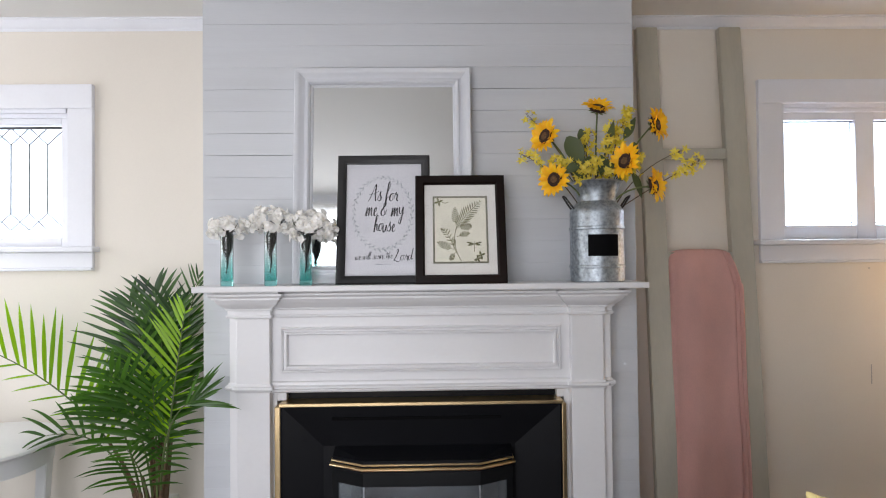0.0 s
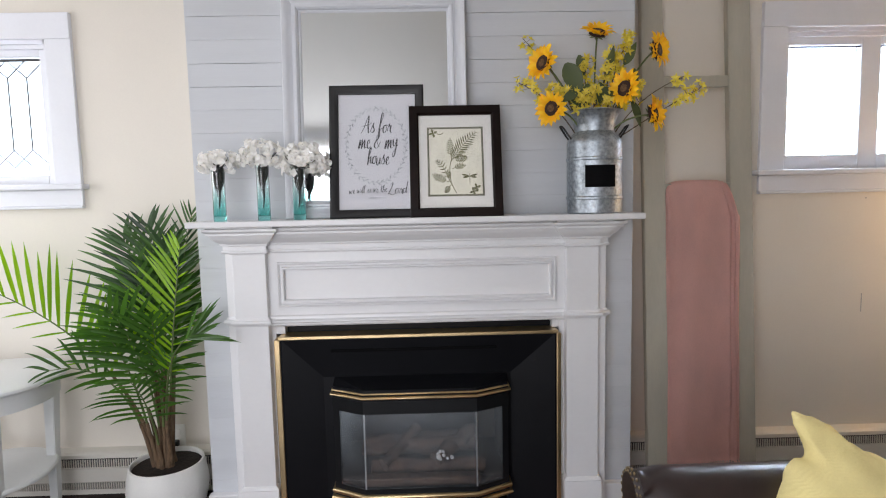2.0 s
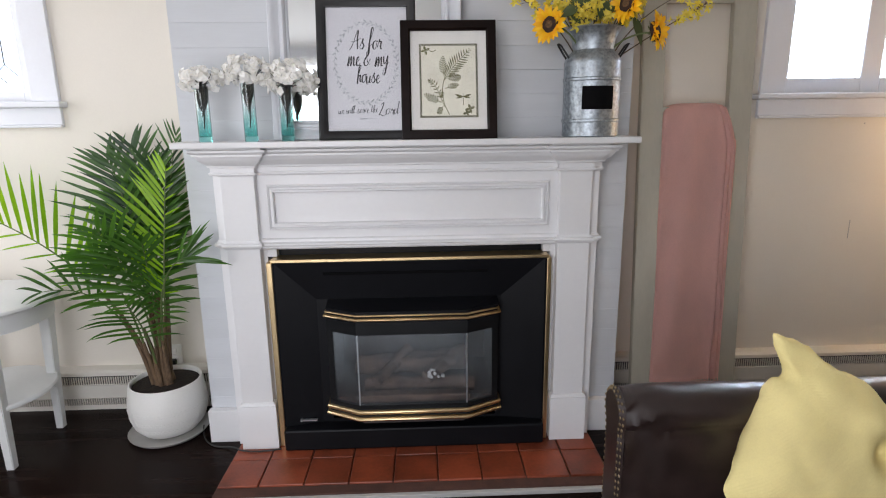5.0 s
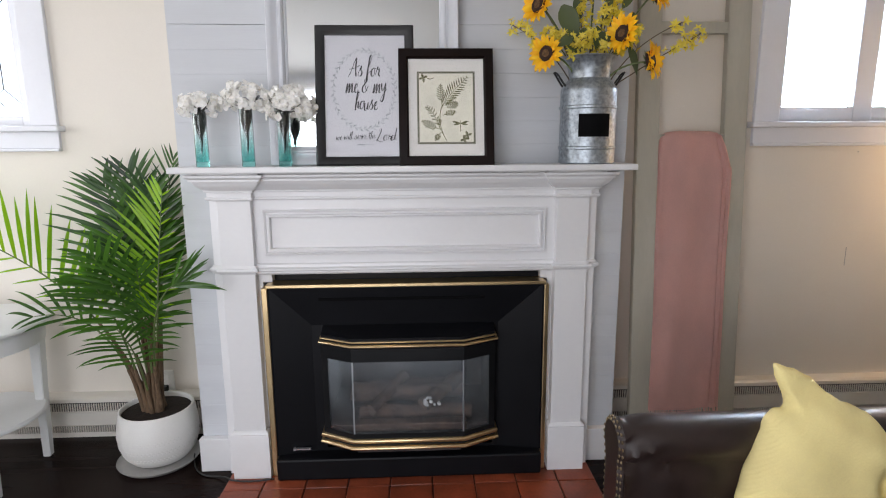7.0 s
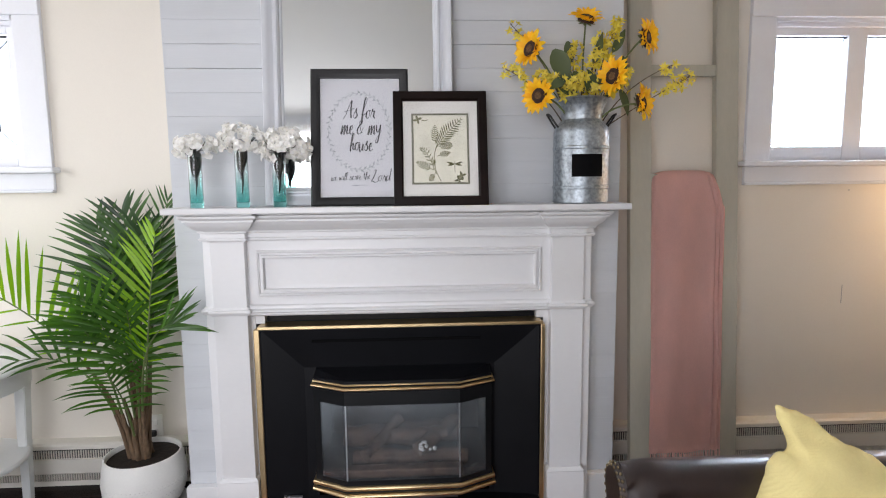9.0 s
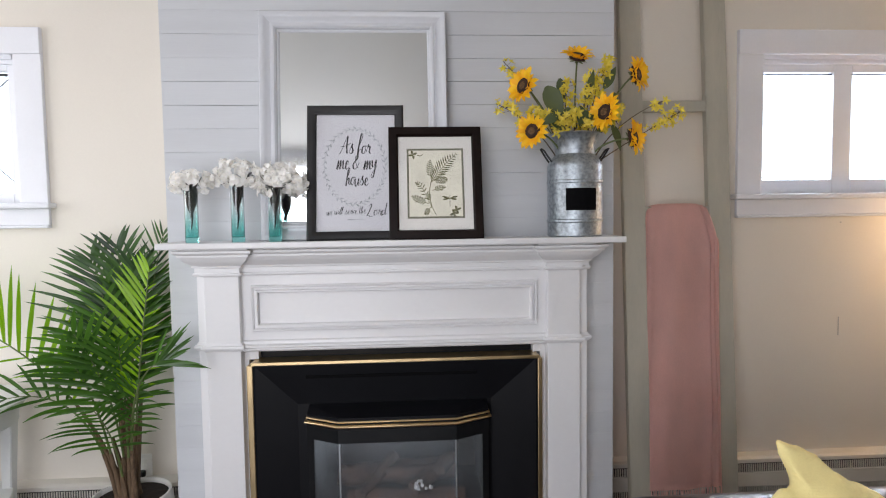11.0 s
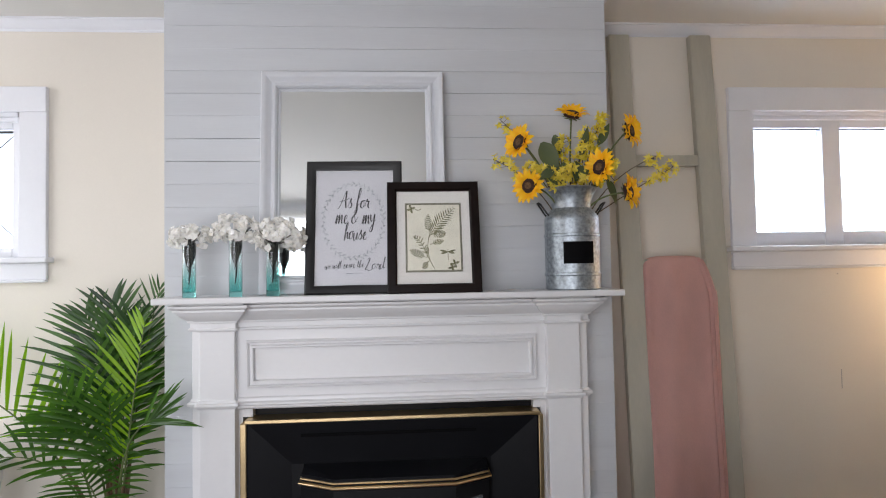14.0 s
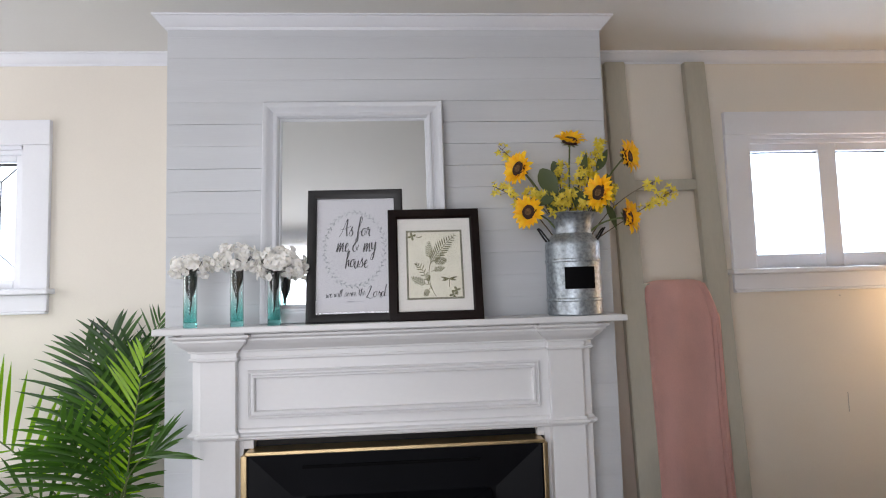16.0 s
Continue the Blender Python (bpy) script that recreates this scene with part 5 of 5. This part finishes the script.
    part("sheath", tube(bmesh.new(), [foot, foot.lerp(top, 0.5), top], [0.015, 0.012, 0.007], 8), M_FIBRE, palm, "brown fibrous stalk base", 50)


# ---- round side table ----
TX, TY = -1.712, -0.020
tab = thing("side_table", (TX, TY, FLOOR), "white painted round side table with a lower shelf", "side table")
part("tabletop", lathe(bmesh.new(), [(0, 0.643), (0.278, 0.643), (0.290, 0.637), (0.293, 0.629), (0.288, 0.621), (0.276, 0.617), (0, 0.617)], (TX, TY, FLOOR), 72), M_TABLE, tab, smooth=35)
part("apron", lathe(bmesh.new(), [(0.255, 0.619), (0.262, 0.619), (0.262, 0.548), (0.255, 0.546), (0.240, 0.546), (0.240, 0.619)], (TX, TY, FLOOR), 72), M_TABLE, tab, smooth=35)
part("lower_shelf", lathe(bmesh.new(), [(0, 0.262), (0.228, 0.262), (0.234, 0.256), (0.234, 0.246), (0.228, 0.242), (0, 0.242)], (TX, TY, FLOOR), 64), M_TABLE, tab, smooth=35)
for ax in (45, 135, 225, 315):
    c, s = math.cos(radians(ax)), math.sin(radians(ax))
    bm = bmesh.new()
    ring = []
    for z, r, w in ((0.0, 0.215, 0.015), (0.30, 0.222, 0.019), (0.605, 0.235, 0.023)):
        ring.append([bm.verts.new((TX + c * r + dx * w, TY + s * r + dy * w, FLOOR + z)) for dx, dy in ((-1, -1), (1, -1), (1, 1), (-1, 1))])
    for a, b in zip(ring, ring[1:]):
        for i in range(4):
            bm.faces.new((a[i], a[(i + 1) % 4], b[(i + 1) % 4], b[i]))
    bm.faces.new(ring[0])
    bm.faces.new(ring[-1])
    bmesh.ops.bevel(bm, geom=list(bm.edges), offset=0.003, segments=2, affect="EDGES")
    part("leg", bm, M_TABLE, tab)


# ---- baseboard heaters ----
def heater(x0, x1, group="baseboard heaters"):
    h = thing("baseboard_heater", ((x0 + x1) / 2, WALL, FLOOR), "cream metal baseboard heater with dark louvre slots along the wall", "heater", group)
    yf = WALL - 0.066
    cover = [(0, 0.056), (0.062, 0.056), (0.066, 0.061), (0.066, 0.122), (0.060, 0.124), (0.060, 0.168), (0.064, 0.170), (0.062, 0.184), (0.050, 0.192), (0, 0.194)]
    part("cover", mould(bmesh.new(), [(x0, WALL), (x1, WALL)], [(o, FLOOR + z) for o, z in cover]), M_HEATER, h)
    part("toe_rail", boxes((x0, x1, yf + 0.006, WALL, FLOOR, FLOOR + 0.022)), M_HEATER, h)
    part("slot", boxes((x0 + 0.004, x1 - 0.004, yf + 0.0035, yf + 0.012, FLOOR + 0.128, FLOOR + 0.166)), M_SLOT, h, "dark upper louvre slot")
    part("slot", boxes((x0 + 0.004, x1 - 0.004, yf + 0.012, WALL, FLOOR + 0.022, FLOOR + 0.056)), M_SLOT, h, "dark lower louvre slot")
    bm = bmesh.new()
    n = int((x1 - x0) / 0.0105)
    for k in range(n):
        x = x0 + 0.0105 * (k + 0.5)
        box(bm, x - 0.0021, x + 0.0021, yf - 0.001, yf + 0.006, FLOOR + 0.130, FLOOR + 0.164)
        box(bm, x - 0.0021, x + 0.0021, yf + 0.004, yf + 0.014, FLOOR + 0.022, FLOOR + 0.056)
    tagged(part("grille", bm, M_HEATER, h), kind="stuff")
    return h


heater(-2.75, -0.86)
heater(0.86, 3.05)

# outlet and cord behind the palm
out = thing("wall_outlet", (-1.130, WALL, 0.20), "ivory duplex wall outlet with a black plug", "outlet")
part("cover_plate", boxes((-1.168, -1.092, WALL - 0.006, WALL, 0.145, 0.262), bevel=0.003), M_OUTLET, out)
for z in (0.180, 0.226):
    part("socket", boxes((-1.146, -1.114, WALL - 0.0085, WALL - 0.004, z - 0.015, z + 0.015), bevel=0.004), M_OUTLET, out)
part("plug", boxes((-1.143, -1.117, WALL - 0.040, WALL - 0.008, 0.166, 0.194), bevel=0.006), M_CORD, out, "black plug")
part("cord", tube(bmesh.new(), bez((-1.13, WALL - 0.04, 0.178), (-1.125, WALL - 0.12, 0.18), (-1.11, WALL - 0.10, 0.10), 10) + bez((-1.11, WALL - 0.098, 0.09), (-1.08, WALL - 0.09, -0.02), (-0.93, WALL - 0.14, FLOOR + 0.005), 10), 0.0035, 7), M_CORD, out, "black cord", 50)
cord = bez((-0.93, 0.10, FLOOR + 0.004), (-0.88, -0.06, FLOOR + 0.004), (-0.80, -0.075, FLOOR + 0.004), 8) + bez((-0.79, -0.076, FLOOR + 0.004), (-0.73, -0.085, FLOOR + 0.01), (-0.695, -0.150, 0.004), 8)[1:] + bez((-0.69, -0.152, 0.004), (-0.62, -0.175, 0.004), (-0.53, -0.150, 0.004), 8)[1:]
solid("power_cord", tube(bmesh.new(), cord, 0.0032, 7), M_CORD, "black power cord along the edge of the hearth", "cord", 50)

# ---- ladder and throw ----
LADZ0, LADZ1, LADY0, LADY1 = FLOOR, 2.325, 0.123, 0.300


def lady(z):
    return LADY0 + (LADY1 - LADY0) * (z - LADZ0) / (LADZ1 - LADZ0)


lad = thing("blanket_ladder", (1.2, LADY0, FLOOR), "sage grey painted wooden blanket ladder leaning on the wall", "ladder")
for x0, x1 in ((0.972, 1.066), (1.347, 1.445)):
    vs = []
    bm = bmesh.new()
    for z in (LADZ0, LADZ1):
        y = lady(z)
        vs.append([bm.verts.new((x, y + d, z)) for x, d in ((x0, 0), (x1, 0), (x1, 0.036), (x0, 0.036))])
    for i in range(4):
        bm.faces.new((vs[0][i], vs[0][(i + 1) % 4], vs[1][(i + 1) % 4], vs[1][i]))
    bm.faces.new(vs[0])
    bm.faces.new(vs[1])
    bmesh.ops.bevel(bm, geom=list(bm.edges), offset=0.003, segments=2, affect="EDGES")
    part("stile", bm, M_LADDER, lad)
RUNGS = (0.42, 0.85, 1.285, 1.745)
for z in RUNGS:
    part("rung", boxes((1.064, 1.349, lady(z) + 0.006, lady(z) + 0.030, z - 0.024, z + 0.024), bevel=0.003), M_LADDER, lad)

# throw hung over the rung
ZT = RUNGS[2] + 0.026
YT = lady(ZT)
bm = bmesh.new()
nu, path = 72, []
for i in range(44):
    z = 0.112 + (ZT - 0.112) * i / 43
    path.append((lady(z) - 0.014 + (0 if i < 38 else (i - 37) * 0.002), z))
path += [(YT + 0.010, ZT + 0.012), (YT + 0.026, ZT + 0.012), (YT + 0.042, ZT - 0.004)]
for i in range(30):
    z = ZT - 0.02 - (ZT - 0.35) * i / 29
    path.append((YT + 0.046 - i * 0.0006, z))
grid = []
for k, (y, z) in enumerate(path):
    row = []
    for j in range(nu + 1):
        u = j / nu
        f = min(1, k / 44)
        x0, x1 = 1.068 - 0.018 * (1 - f), 1.385 - 0.021 * (1 - f) - 0.040 * min(1, max(0, (k - 37) / 6)) ** 2
        x = x0 + (x1 - x0) * u + 0.006 * noise.noise(Vector((u * 3, z * 2.5, 0.3)))
        fold = -0.004 + 0.0065 * math.sin(u * 11 + 1.5 * math.sin(z * 2.2)) * (0.25 + 0.75 * (1 - f)) + 0.012 * noise.noise(Vector((u * 4.0, z * 1.1, 4.2)))
        # the doubled side edge: two soft rolls with creases between
        c1, c2 = 0.855 + 0.025 * math.sin(z * 2.1), 0.935 + 0.012 * math.sin(z * 3.1 + 1)
        edge = 0.011 * math.exp(-(((u - c1) / 0.016) ** 2)) + 0.009 * math.exp(-(((u - c2) / 0.013) ** 2)) - 0.006 * max(0, min(1, (u - 0.80) / 0.1))
        edge += 0.018 * max(0, (0.05 - u) / 0.05) ** 2 + 0.018 * max(0, (u - 0.965) / 0.035) ** 2
        shoulder = 0.030 * abs(2 * u - 1) ** 5 if 38 < k < 50 else 0
        row.append(bm.verts.new((x, y + fold + edge, z + (0.006 * math.sin(u * 5 + 1) + 0.030 * (u - 0.5) * (1 - k / 42) if k < 42 else 0) - shoulder)))
    grid.append(row)
for a, b in zip(grid, grid[1:]):
    for j in range(nu):
        bm.faces.new((a[j], a[j + 1], b[j + 1], b[j]))
ret = bmesh.ops.solidify(bm, geom=list(bm.faces), thickness=0.006)
throw = thing("throw_blanket", (1.17, YT, 0.15), "dusty pink woven throw with a fringe hung over the ladder", "blanket")
part("cloth", bm, M_THROW, throw, smooth=70)
bm = bmesh.new()
rnd = random.Random(4)
y0, z0 = path[0]
for k in range(30):
    u = (k + 0.5) / 30
    x = 1.052 + 0.312 * u
    zc = z0 + 0.006 * math.sin(u * 5 + 1) + 0.030 * (u - 0.5)
    dx, dy = rnd.uniform(-0.006, 0.006), rnd.uniform(-0.006, 0.006)
    tube(bm, [(x, y0, zc + 0.010), (x + dx * 0.4, y0 + dy * 0.4, zc - 0.006), (x + dx * 0.5, y0 + dy, zc - 0.014), (x + dx, y0 + dy, zc - 0.055)], [0.0022, 0.0022, 0.0036, 0.0030], 6)
tagged(part("fringe", bm, M_THROW, throw, "knotted pink fringe"), kind="stuff")

# ---- leather sofa and cushion ----
AY, AZ, AR = -0.857, 0.528, 0.066
SX0, SX1 = 0.545, 1.520
sofa = thing("sofa", (1.1, -1.6, FLOOR), "dark brown leather sofa with rolled arms and brass nailheads", "sofa")


def arm_profile(y_c, flip):
    pts = []
    for k in range(19):
        a = radians(-35 + 250 * k / 18)
        pts.append((y_c - flip * AR * math.cos(a) * 1.0, AZ + AR * math.sin(a)))
    return [(y_c - flip * (0.058 + 0.002 * j / 11), FLOOR + 0.06 + (AZ - 0.060 - FLOOR - 0.06) * j / 11) for j in range(12)] + pts + [(y_c + flip * 0.045, AZ - 0.075), (y_c + flip * 0.045, FLOOR + 0.06)]


def rolled_arm(y_c, flip):
    prof = arm_profile(y_c, flip)
    bm = bmesh.new()
    n = 80
    rings = []
    for i in range(n + 1):
        x = SX0 + (SX1 - SX0) * i / n
        t = i / n
        puff = 1.0 - 0.10 * max(0, 1 - t * 9) ** 2
        ring = []
        for k, (y, z) in enumerate(prof):
            q = Vector((x, y_c + (y - y_c) * puff, AZ + (z - AZ) * (puff if z > AZ else 1)))
            near = max(0, 1 - t * 7.0) ** 1.1
            phase = (AZ - z) * 58 + t * 26 + 1.2 * math.sin(z * 21)
            crease = near * 0.034 * (abs(math.sin(phase)) ** 0.7 - 0.5) + 0.004 * noise.noise(q * 9)
            q.y += crease * (1 if y < y_c else -1) * 0.8
            q.z += crease * 0.6 if z > AZ else 0
            ring.append(bm.verts.new(q))
        rings.append(ring)
    for a, b in zip(rings, rings[1:]):
        for k in range(len(prof) - 1):
            bm.faces.new((a[k], a[k + 1], b[k + 1], b[k]))
    bm.faces.new(rings[0])
    bm.faces.new(rings[-1])
    arm = part("arm", bm, M_LEATHER, sofa, smooth=50)
    # front facing with a row of nailheads round its edge
    bm = bmesh.new()
    inner = [(y_c + (y - y_c) * 0.80, AZ + (z - AZ) * (0.80 if z > AZ - 0.1 else 0.96)) for y, z in prof]
    rim = [(y_c + (y - y_c) * 0.97, AZ + (z - AZ) * (0.97 if z > AZ - 0.1 else 1)) for y, z in prof]
    r0 = [bm.verts.new((SX0 - 0.002, y, z)) for y, z in rim]
    r1 = [bm.verts.new((SX0 - 0.016, y, z)) for y, z in inner]
    for k in range(len(rim) - 1):
        bm.faces.new((r0[k], r0[k + 1], r1[k + 1], r1[k]))
    bm.faces.new(r1)
    front = part("arm_front", bm, M_LEATHER, sofa, smooth=40)
    nail = bmesh.new()
    bmesh.ops.create_uvsphere(nail, u_segments=8, v_segments=5, radius=0.0046)
    nm = finish(nail, "nailhead", M_NAIL, 60)
    for inset, out in ((0.94, 0.009), (0.85, 0.015)):
        P = [Vector((SX0 - out, y_c + (y - y_c) * inset, AZ + (z - AZ) * (inset if z > AZ - 0.1 else 0.98))) for y, z in prof]
        run = 0.0
        for a, b in zip(P, P[1:]):
            d = (b - a).length
            while run < d:
                piece("nailhead", nm, front, Matrix.Translation(a.lerp(b, run / d)) @ Matrix.Diagonal((0.6, 1, 1, 1)))
                run += 0.0185
            run -= d
    return arm


rolled_arm(AY, 1)
rolled_arm(AY - 1.75, -1)
part("seat_base", boxes((SX0 + 0.03, SX1, AY - 1.70, AY - 0.05, FLOOR + 0.06, 0.20), bevel=0.015), M_LEATHER, sofa)
for k in range(2):
    part("seat_cushion", boxes((SX0 + 0.01, SX1 - 0.16, AY - 0.075 - 0.80 * (k + 1), AY - 0.075 - 0.80 * k - 0.006, 0.20, 0.300), bevel=0.03), M_LEATHER, sofa, smooth=40)
part("backrest", boxes((SX1 - 0.20, SX1 + 0.06, AY - 1.70, AY - 0.05, 0.20, 0.70), bevel=0.05), M_LEATHER, sofa, smooth=40)
for x in (SX0 + 0.05, SX1 - 0.05):
    for y in (AY - 0.02, AY - 1.72):
        part("foot", lathe(bmesh.new(), [(0, 0), (0.022, 0), (0.030, 0.03), (0.024, 0.06), (0, 0.06)], (x, y, FLOOR), 16), M_FRAME2, sofa)

# yellow cushion on the seat, leaning on the arm


SLUMP = ((-180, 0.272), (-168, 0.300), (-150, 0.270), (-90, 0.140), (-40, 0.200), (0, 0.190), (30, 0.166), (50, 0.166), (62, 0.190), (75, 0.217), (88, 0.232), (95, 0.255), (99.5, 0.300), (105, 0.325), (110.5, 0.348), (112.5, 0.332), (118.7, 0.266), (123, 0.262), (128, 0.274), (134, 0.273), (139, 0.256), (154, 0.250), (172, 0.257), (180, 0.272))


def cushion_edge(deg):
    """Half-width of the slumped cushion in a direction, with one corner drawn up into an ear."""
    deg = (deg + 180) % 360 - 180
    for (d0, r0), (d1, r1) in zip(SLUMP, SLUMP[1:]):
        if d0 <= deg <= d1:
            k = (deg - d0) / (d1 - d0)
            return r0 + (r1 - r0) * k * k * (3 - 2 * k)


bm = bmesh.new()
PILLOW_AT = Matrix.Translation((1.070, -0.975, 0.424)) @ Euler((radians(74), 0, radians(-3))).to_matrix().to_4x4()
uvs, RN, SN = {}, 34, 288
EDGE = [cushion_edge(360 * k / SN) for k in range(SN)]
SOFT = [sum(min(0.265, cushion_edge(360 * k / SN + d)) for d in range(-36, 37, 6)) / 13 for k in range(SN)]
for side in (1, -1):
    rings = []
    for i in range(RN + 1):
        q = i / RN
        if i == RN and side == -1:
            rings.append(edge_ring)
            continue
        ring = []
        for k in range(SN if i else 1):
            deg = 360 * k / SN
            rr = EDGE[k % SN] * q
            x, y = rr * math.cos(radians(deg)), rr * math.sin(radians(deg))
            x -= 0.35 * max(0.0, y - 0.22)
            fat = max(0.0, 1 - min(1, rr / SOFT[k % SN]) ** 2.4) ** 0.55
            gap = min(math.hypot(max(0.0, EDGE[(k + j) % SN] - rr), rr * radians(abs(j) * 360 / SN)) for j in range(-24, 25)) if i < RN else 0.0
            deep, rim = 0.108 * fat + 0.020, 0.50 * math.sqrt(min(gap, 0.060)) + 1e-6
            th = deep * rim / math.sqrt(deep * deep + rim * rim)
            th += 0.007 * noise.noise(Vector((x * 11, y * 11, side * 3.0))) * min(1, fat * 2)
            if side > 0:
                # creases run down from the ear, and the folded side hangs over a hollow
                th += 0.006 * math.exp(-(((x + 0.070 - 0.70 * (0.23 - y)) / 0.055) ** 2)) * math.exp(-(((y - 0.17) / 0.07) ** 2)) * fat
                th -= 0.055 * math.exp(-(((x - 0.062) / 0.036) ** 2)) * math.exp(-(((y - 0.045) / 0.040) ** 2)) * fat
                th += 0.026 * math.exp(-(((x - 0.040) / 0.060) ** 2)) * math.exp(-(((y - 0.125) / 0.030) ** 2)) * fat
                th -= 0.008 * math.exp(-(((x + 0.17 - 0.8 * (0.06 - y)) / 0.016) ** 2)) * math.exp(-(((y - 0.02) / 0.06) ** 2)) * fat
            v = bm.verts.new((x, y, side * th))
            uvs[v] = (x / 0.235, y / 0.235)
            ring.append(v)
        rings.append(ring)
    edge_ring = rings[-1]
    for a, b in zip(rings, rings[1:]):
        for k in range(SN):
            q = list(dict.fromkeys((a[k % len(a)], a[(k + 1) % len(a)], b[(k + 1) % SN], b[k])))
            bm.faces.new(q)
layer = bm.loops.layers.uv.new("weave")
for f in bm.faces:
    for lp in f.loops:
        u, v = uvs[lp.vert]
        lp[layer].uv = (u * 0.80 + v * 0.6, v * 0.80 - u * 0.6)
rim_verts = set(edge_ring)
for _ in range(8):
    bmesh.ops.smooth_vert(bm, verts=[v for v in bm.verts if v not in rim_verts], factor=0.5, use_axis_x=True, use_axis_y=True, use_axis_z=True)
for v in bm.verts:
    v.co = PILLOW_AT @ v.co
solid("cushion", bm, M_PILLOW, "pale yellow ribbed velvet cushion on the leather sofa", "cushion", 80)

# ---- boards of the chimney breast ----
rnd = random.Random(12)
lines = [2.216 - 0.0857 * k for k in range(-1, 27)]
lines = [CEIL] + [z for z in lines if z < CEIL - 0.06] + [FLOOR]
# how far each joint has opened, in millimetres, towards the window side and towards the ladder side
OPENED = {2.216: (1.9, 1.2), 2.130: (0.1, 1.5), 2.045: (0.6, 1.5), 1.959: (0.7, 1.5), 1.873: (0.6, 1.1), 1.788: (1.7, 0.9), 1.702: (2.3, 0.9), 1.616: (0.5, 0.8), 1.530: (0.4, 0.9), 1.445: (0.3, 0.7)}


def joint(z, x):
    """Half of the open joint at a height: nearly shut in places, gaping in others."""
    for zk, (l, r) in OPENED.items():
        if abs(zk - z) < 0.01:
            side = min(1, max(0, (x + 0.62) / 0.25))
            mm = l + (r - l) * side
            return 0.0005 * mm * (0.45 + 1.5 * max(0, noise.noise(Vector((x * 3.1, z * 40, 2.0))) + 0.15))
    return 0.00008


for k, (zt, zb) in enumerate(zip(lines, lines[1:])):
    spans = [(-0.8435, 0.8435)] if zb > 1.12 else [(-0.8435, -0.60), (0.60, 0.8435)]
    for a, b in spans:
        bm = bmesh.new()
        y = rnd.uniform(-0.0008, 0.0006) * (1 if zb > 1.12 else 0.2)
        n, ease = 40, 0.0007 if zb > 1.12 else 0.0004
        rows_ = []
        for i in range(n + 1):
            x = a + (b - a) * i / n
            wave = [0.0007 * noise.noise(Vector((x * 4.0, z * 31, 0))) for z in (zb, zt)]
            low, top = zb + wave[0] + joint(zb, x), zt + wave[1] - joint(zt, x)
            rows_.append([bm.verts.new(q) for q in ((x, 0.0115, low), (x, y + ease, low), (x, y, low + ease), (x, y, top - ease), (x, y + ease, top), (x, 0.0115, top))])
        for p, q in zip(rows_, rows_[1:]):
            for i in range(5):
                bm.faces.new((p[i], q[i], q[i + 1], p[i + 1]))
        bm.faces.new(rows_[0])
        bm.faces.new(rows_[-1])
        part("plank", bm, M_PLANK, chim)

# ---- tiles of the hearth ----
xs = [-0.706, -0.559, -0.398, -0.237, -0.076, 0.085, 0.246, 0.407, 0.568, 0.714]
ys = [-0.376, -0.212, -0.050]
for x0, x1 in zip(xs, xs[1:]):
    for y0, y1 in zip(ys, ys[1:]):
        dz = rnd.uniform(-0.0012, 0.0006)
        e = [rnd.uniform(0.0014, 0.0036) for _ in range(4)]
        bm = boxes((x0 + e[0], x1 - e[1], y0 + e[2], y1 - e[3], -0.012, dz), bevel=0.003)
        sx, sy = rnd.uniform(-0.012, 0.012), rnd.uniform(-0.012, 0.012)
        for v in bm.verts:
            v.co.z += (v.co.x - (x0 + x1) / 2) * sx + (v.co.y - (y0 + y1) / 2) * sy
        part("tile", bm, M_TILE, hearth)
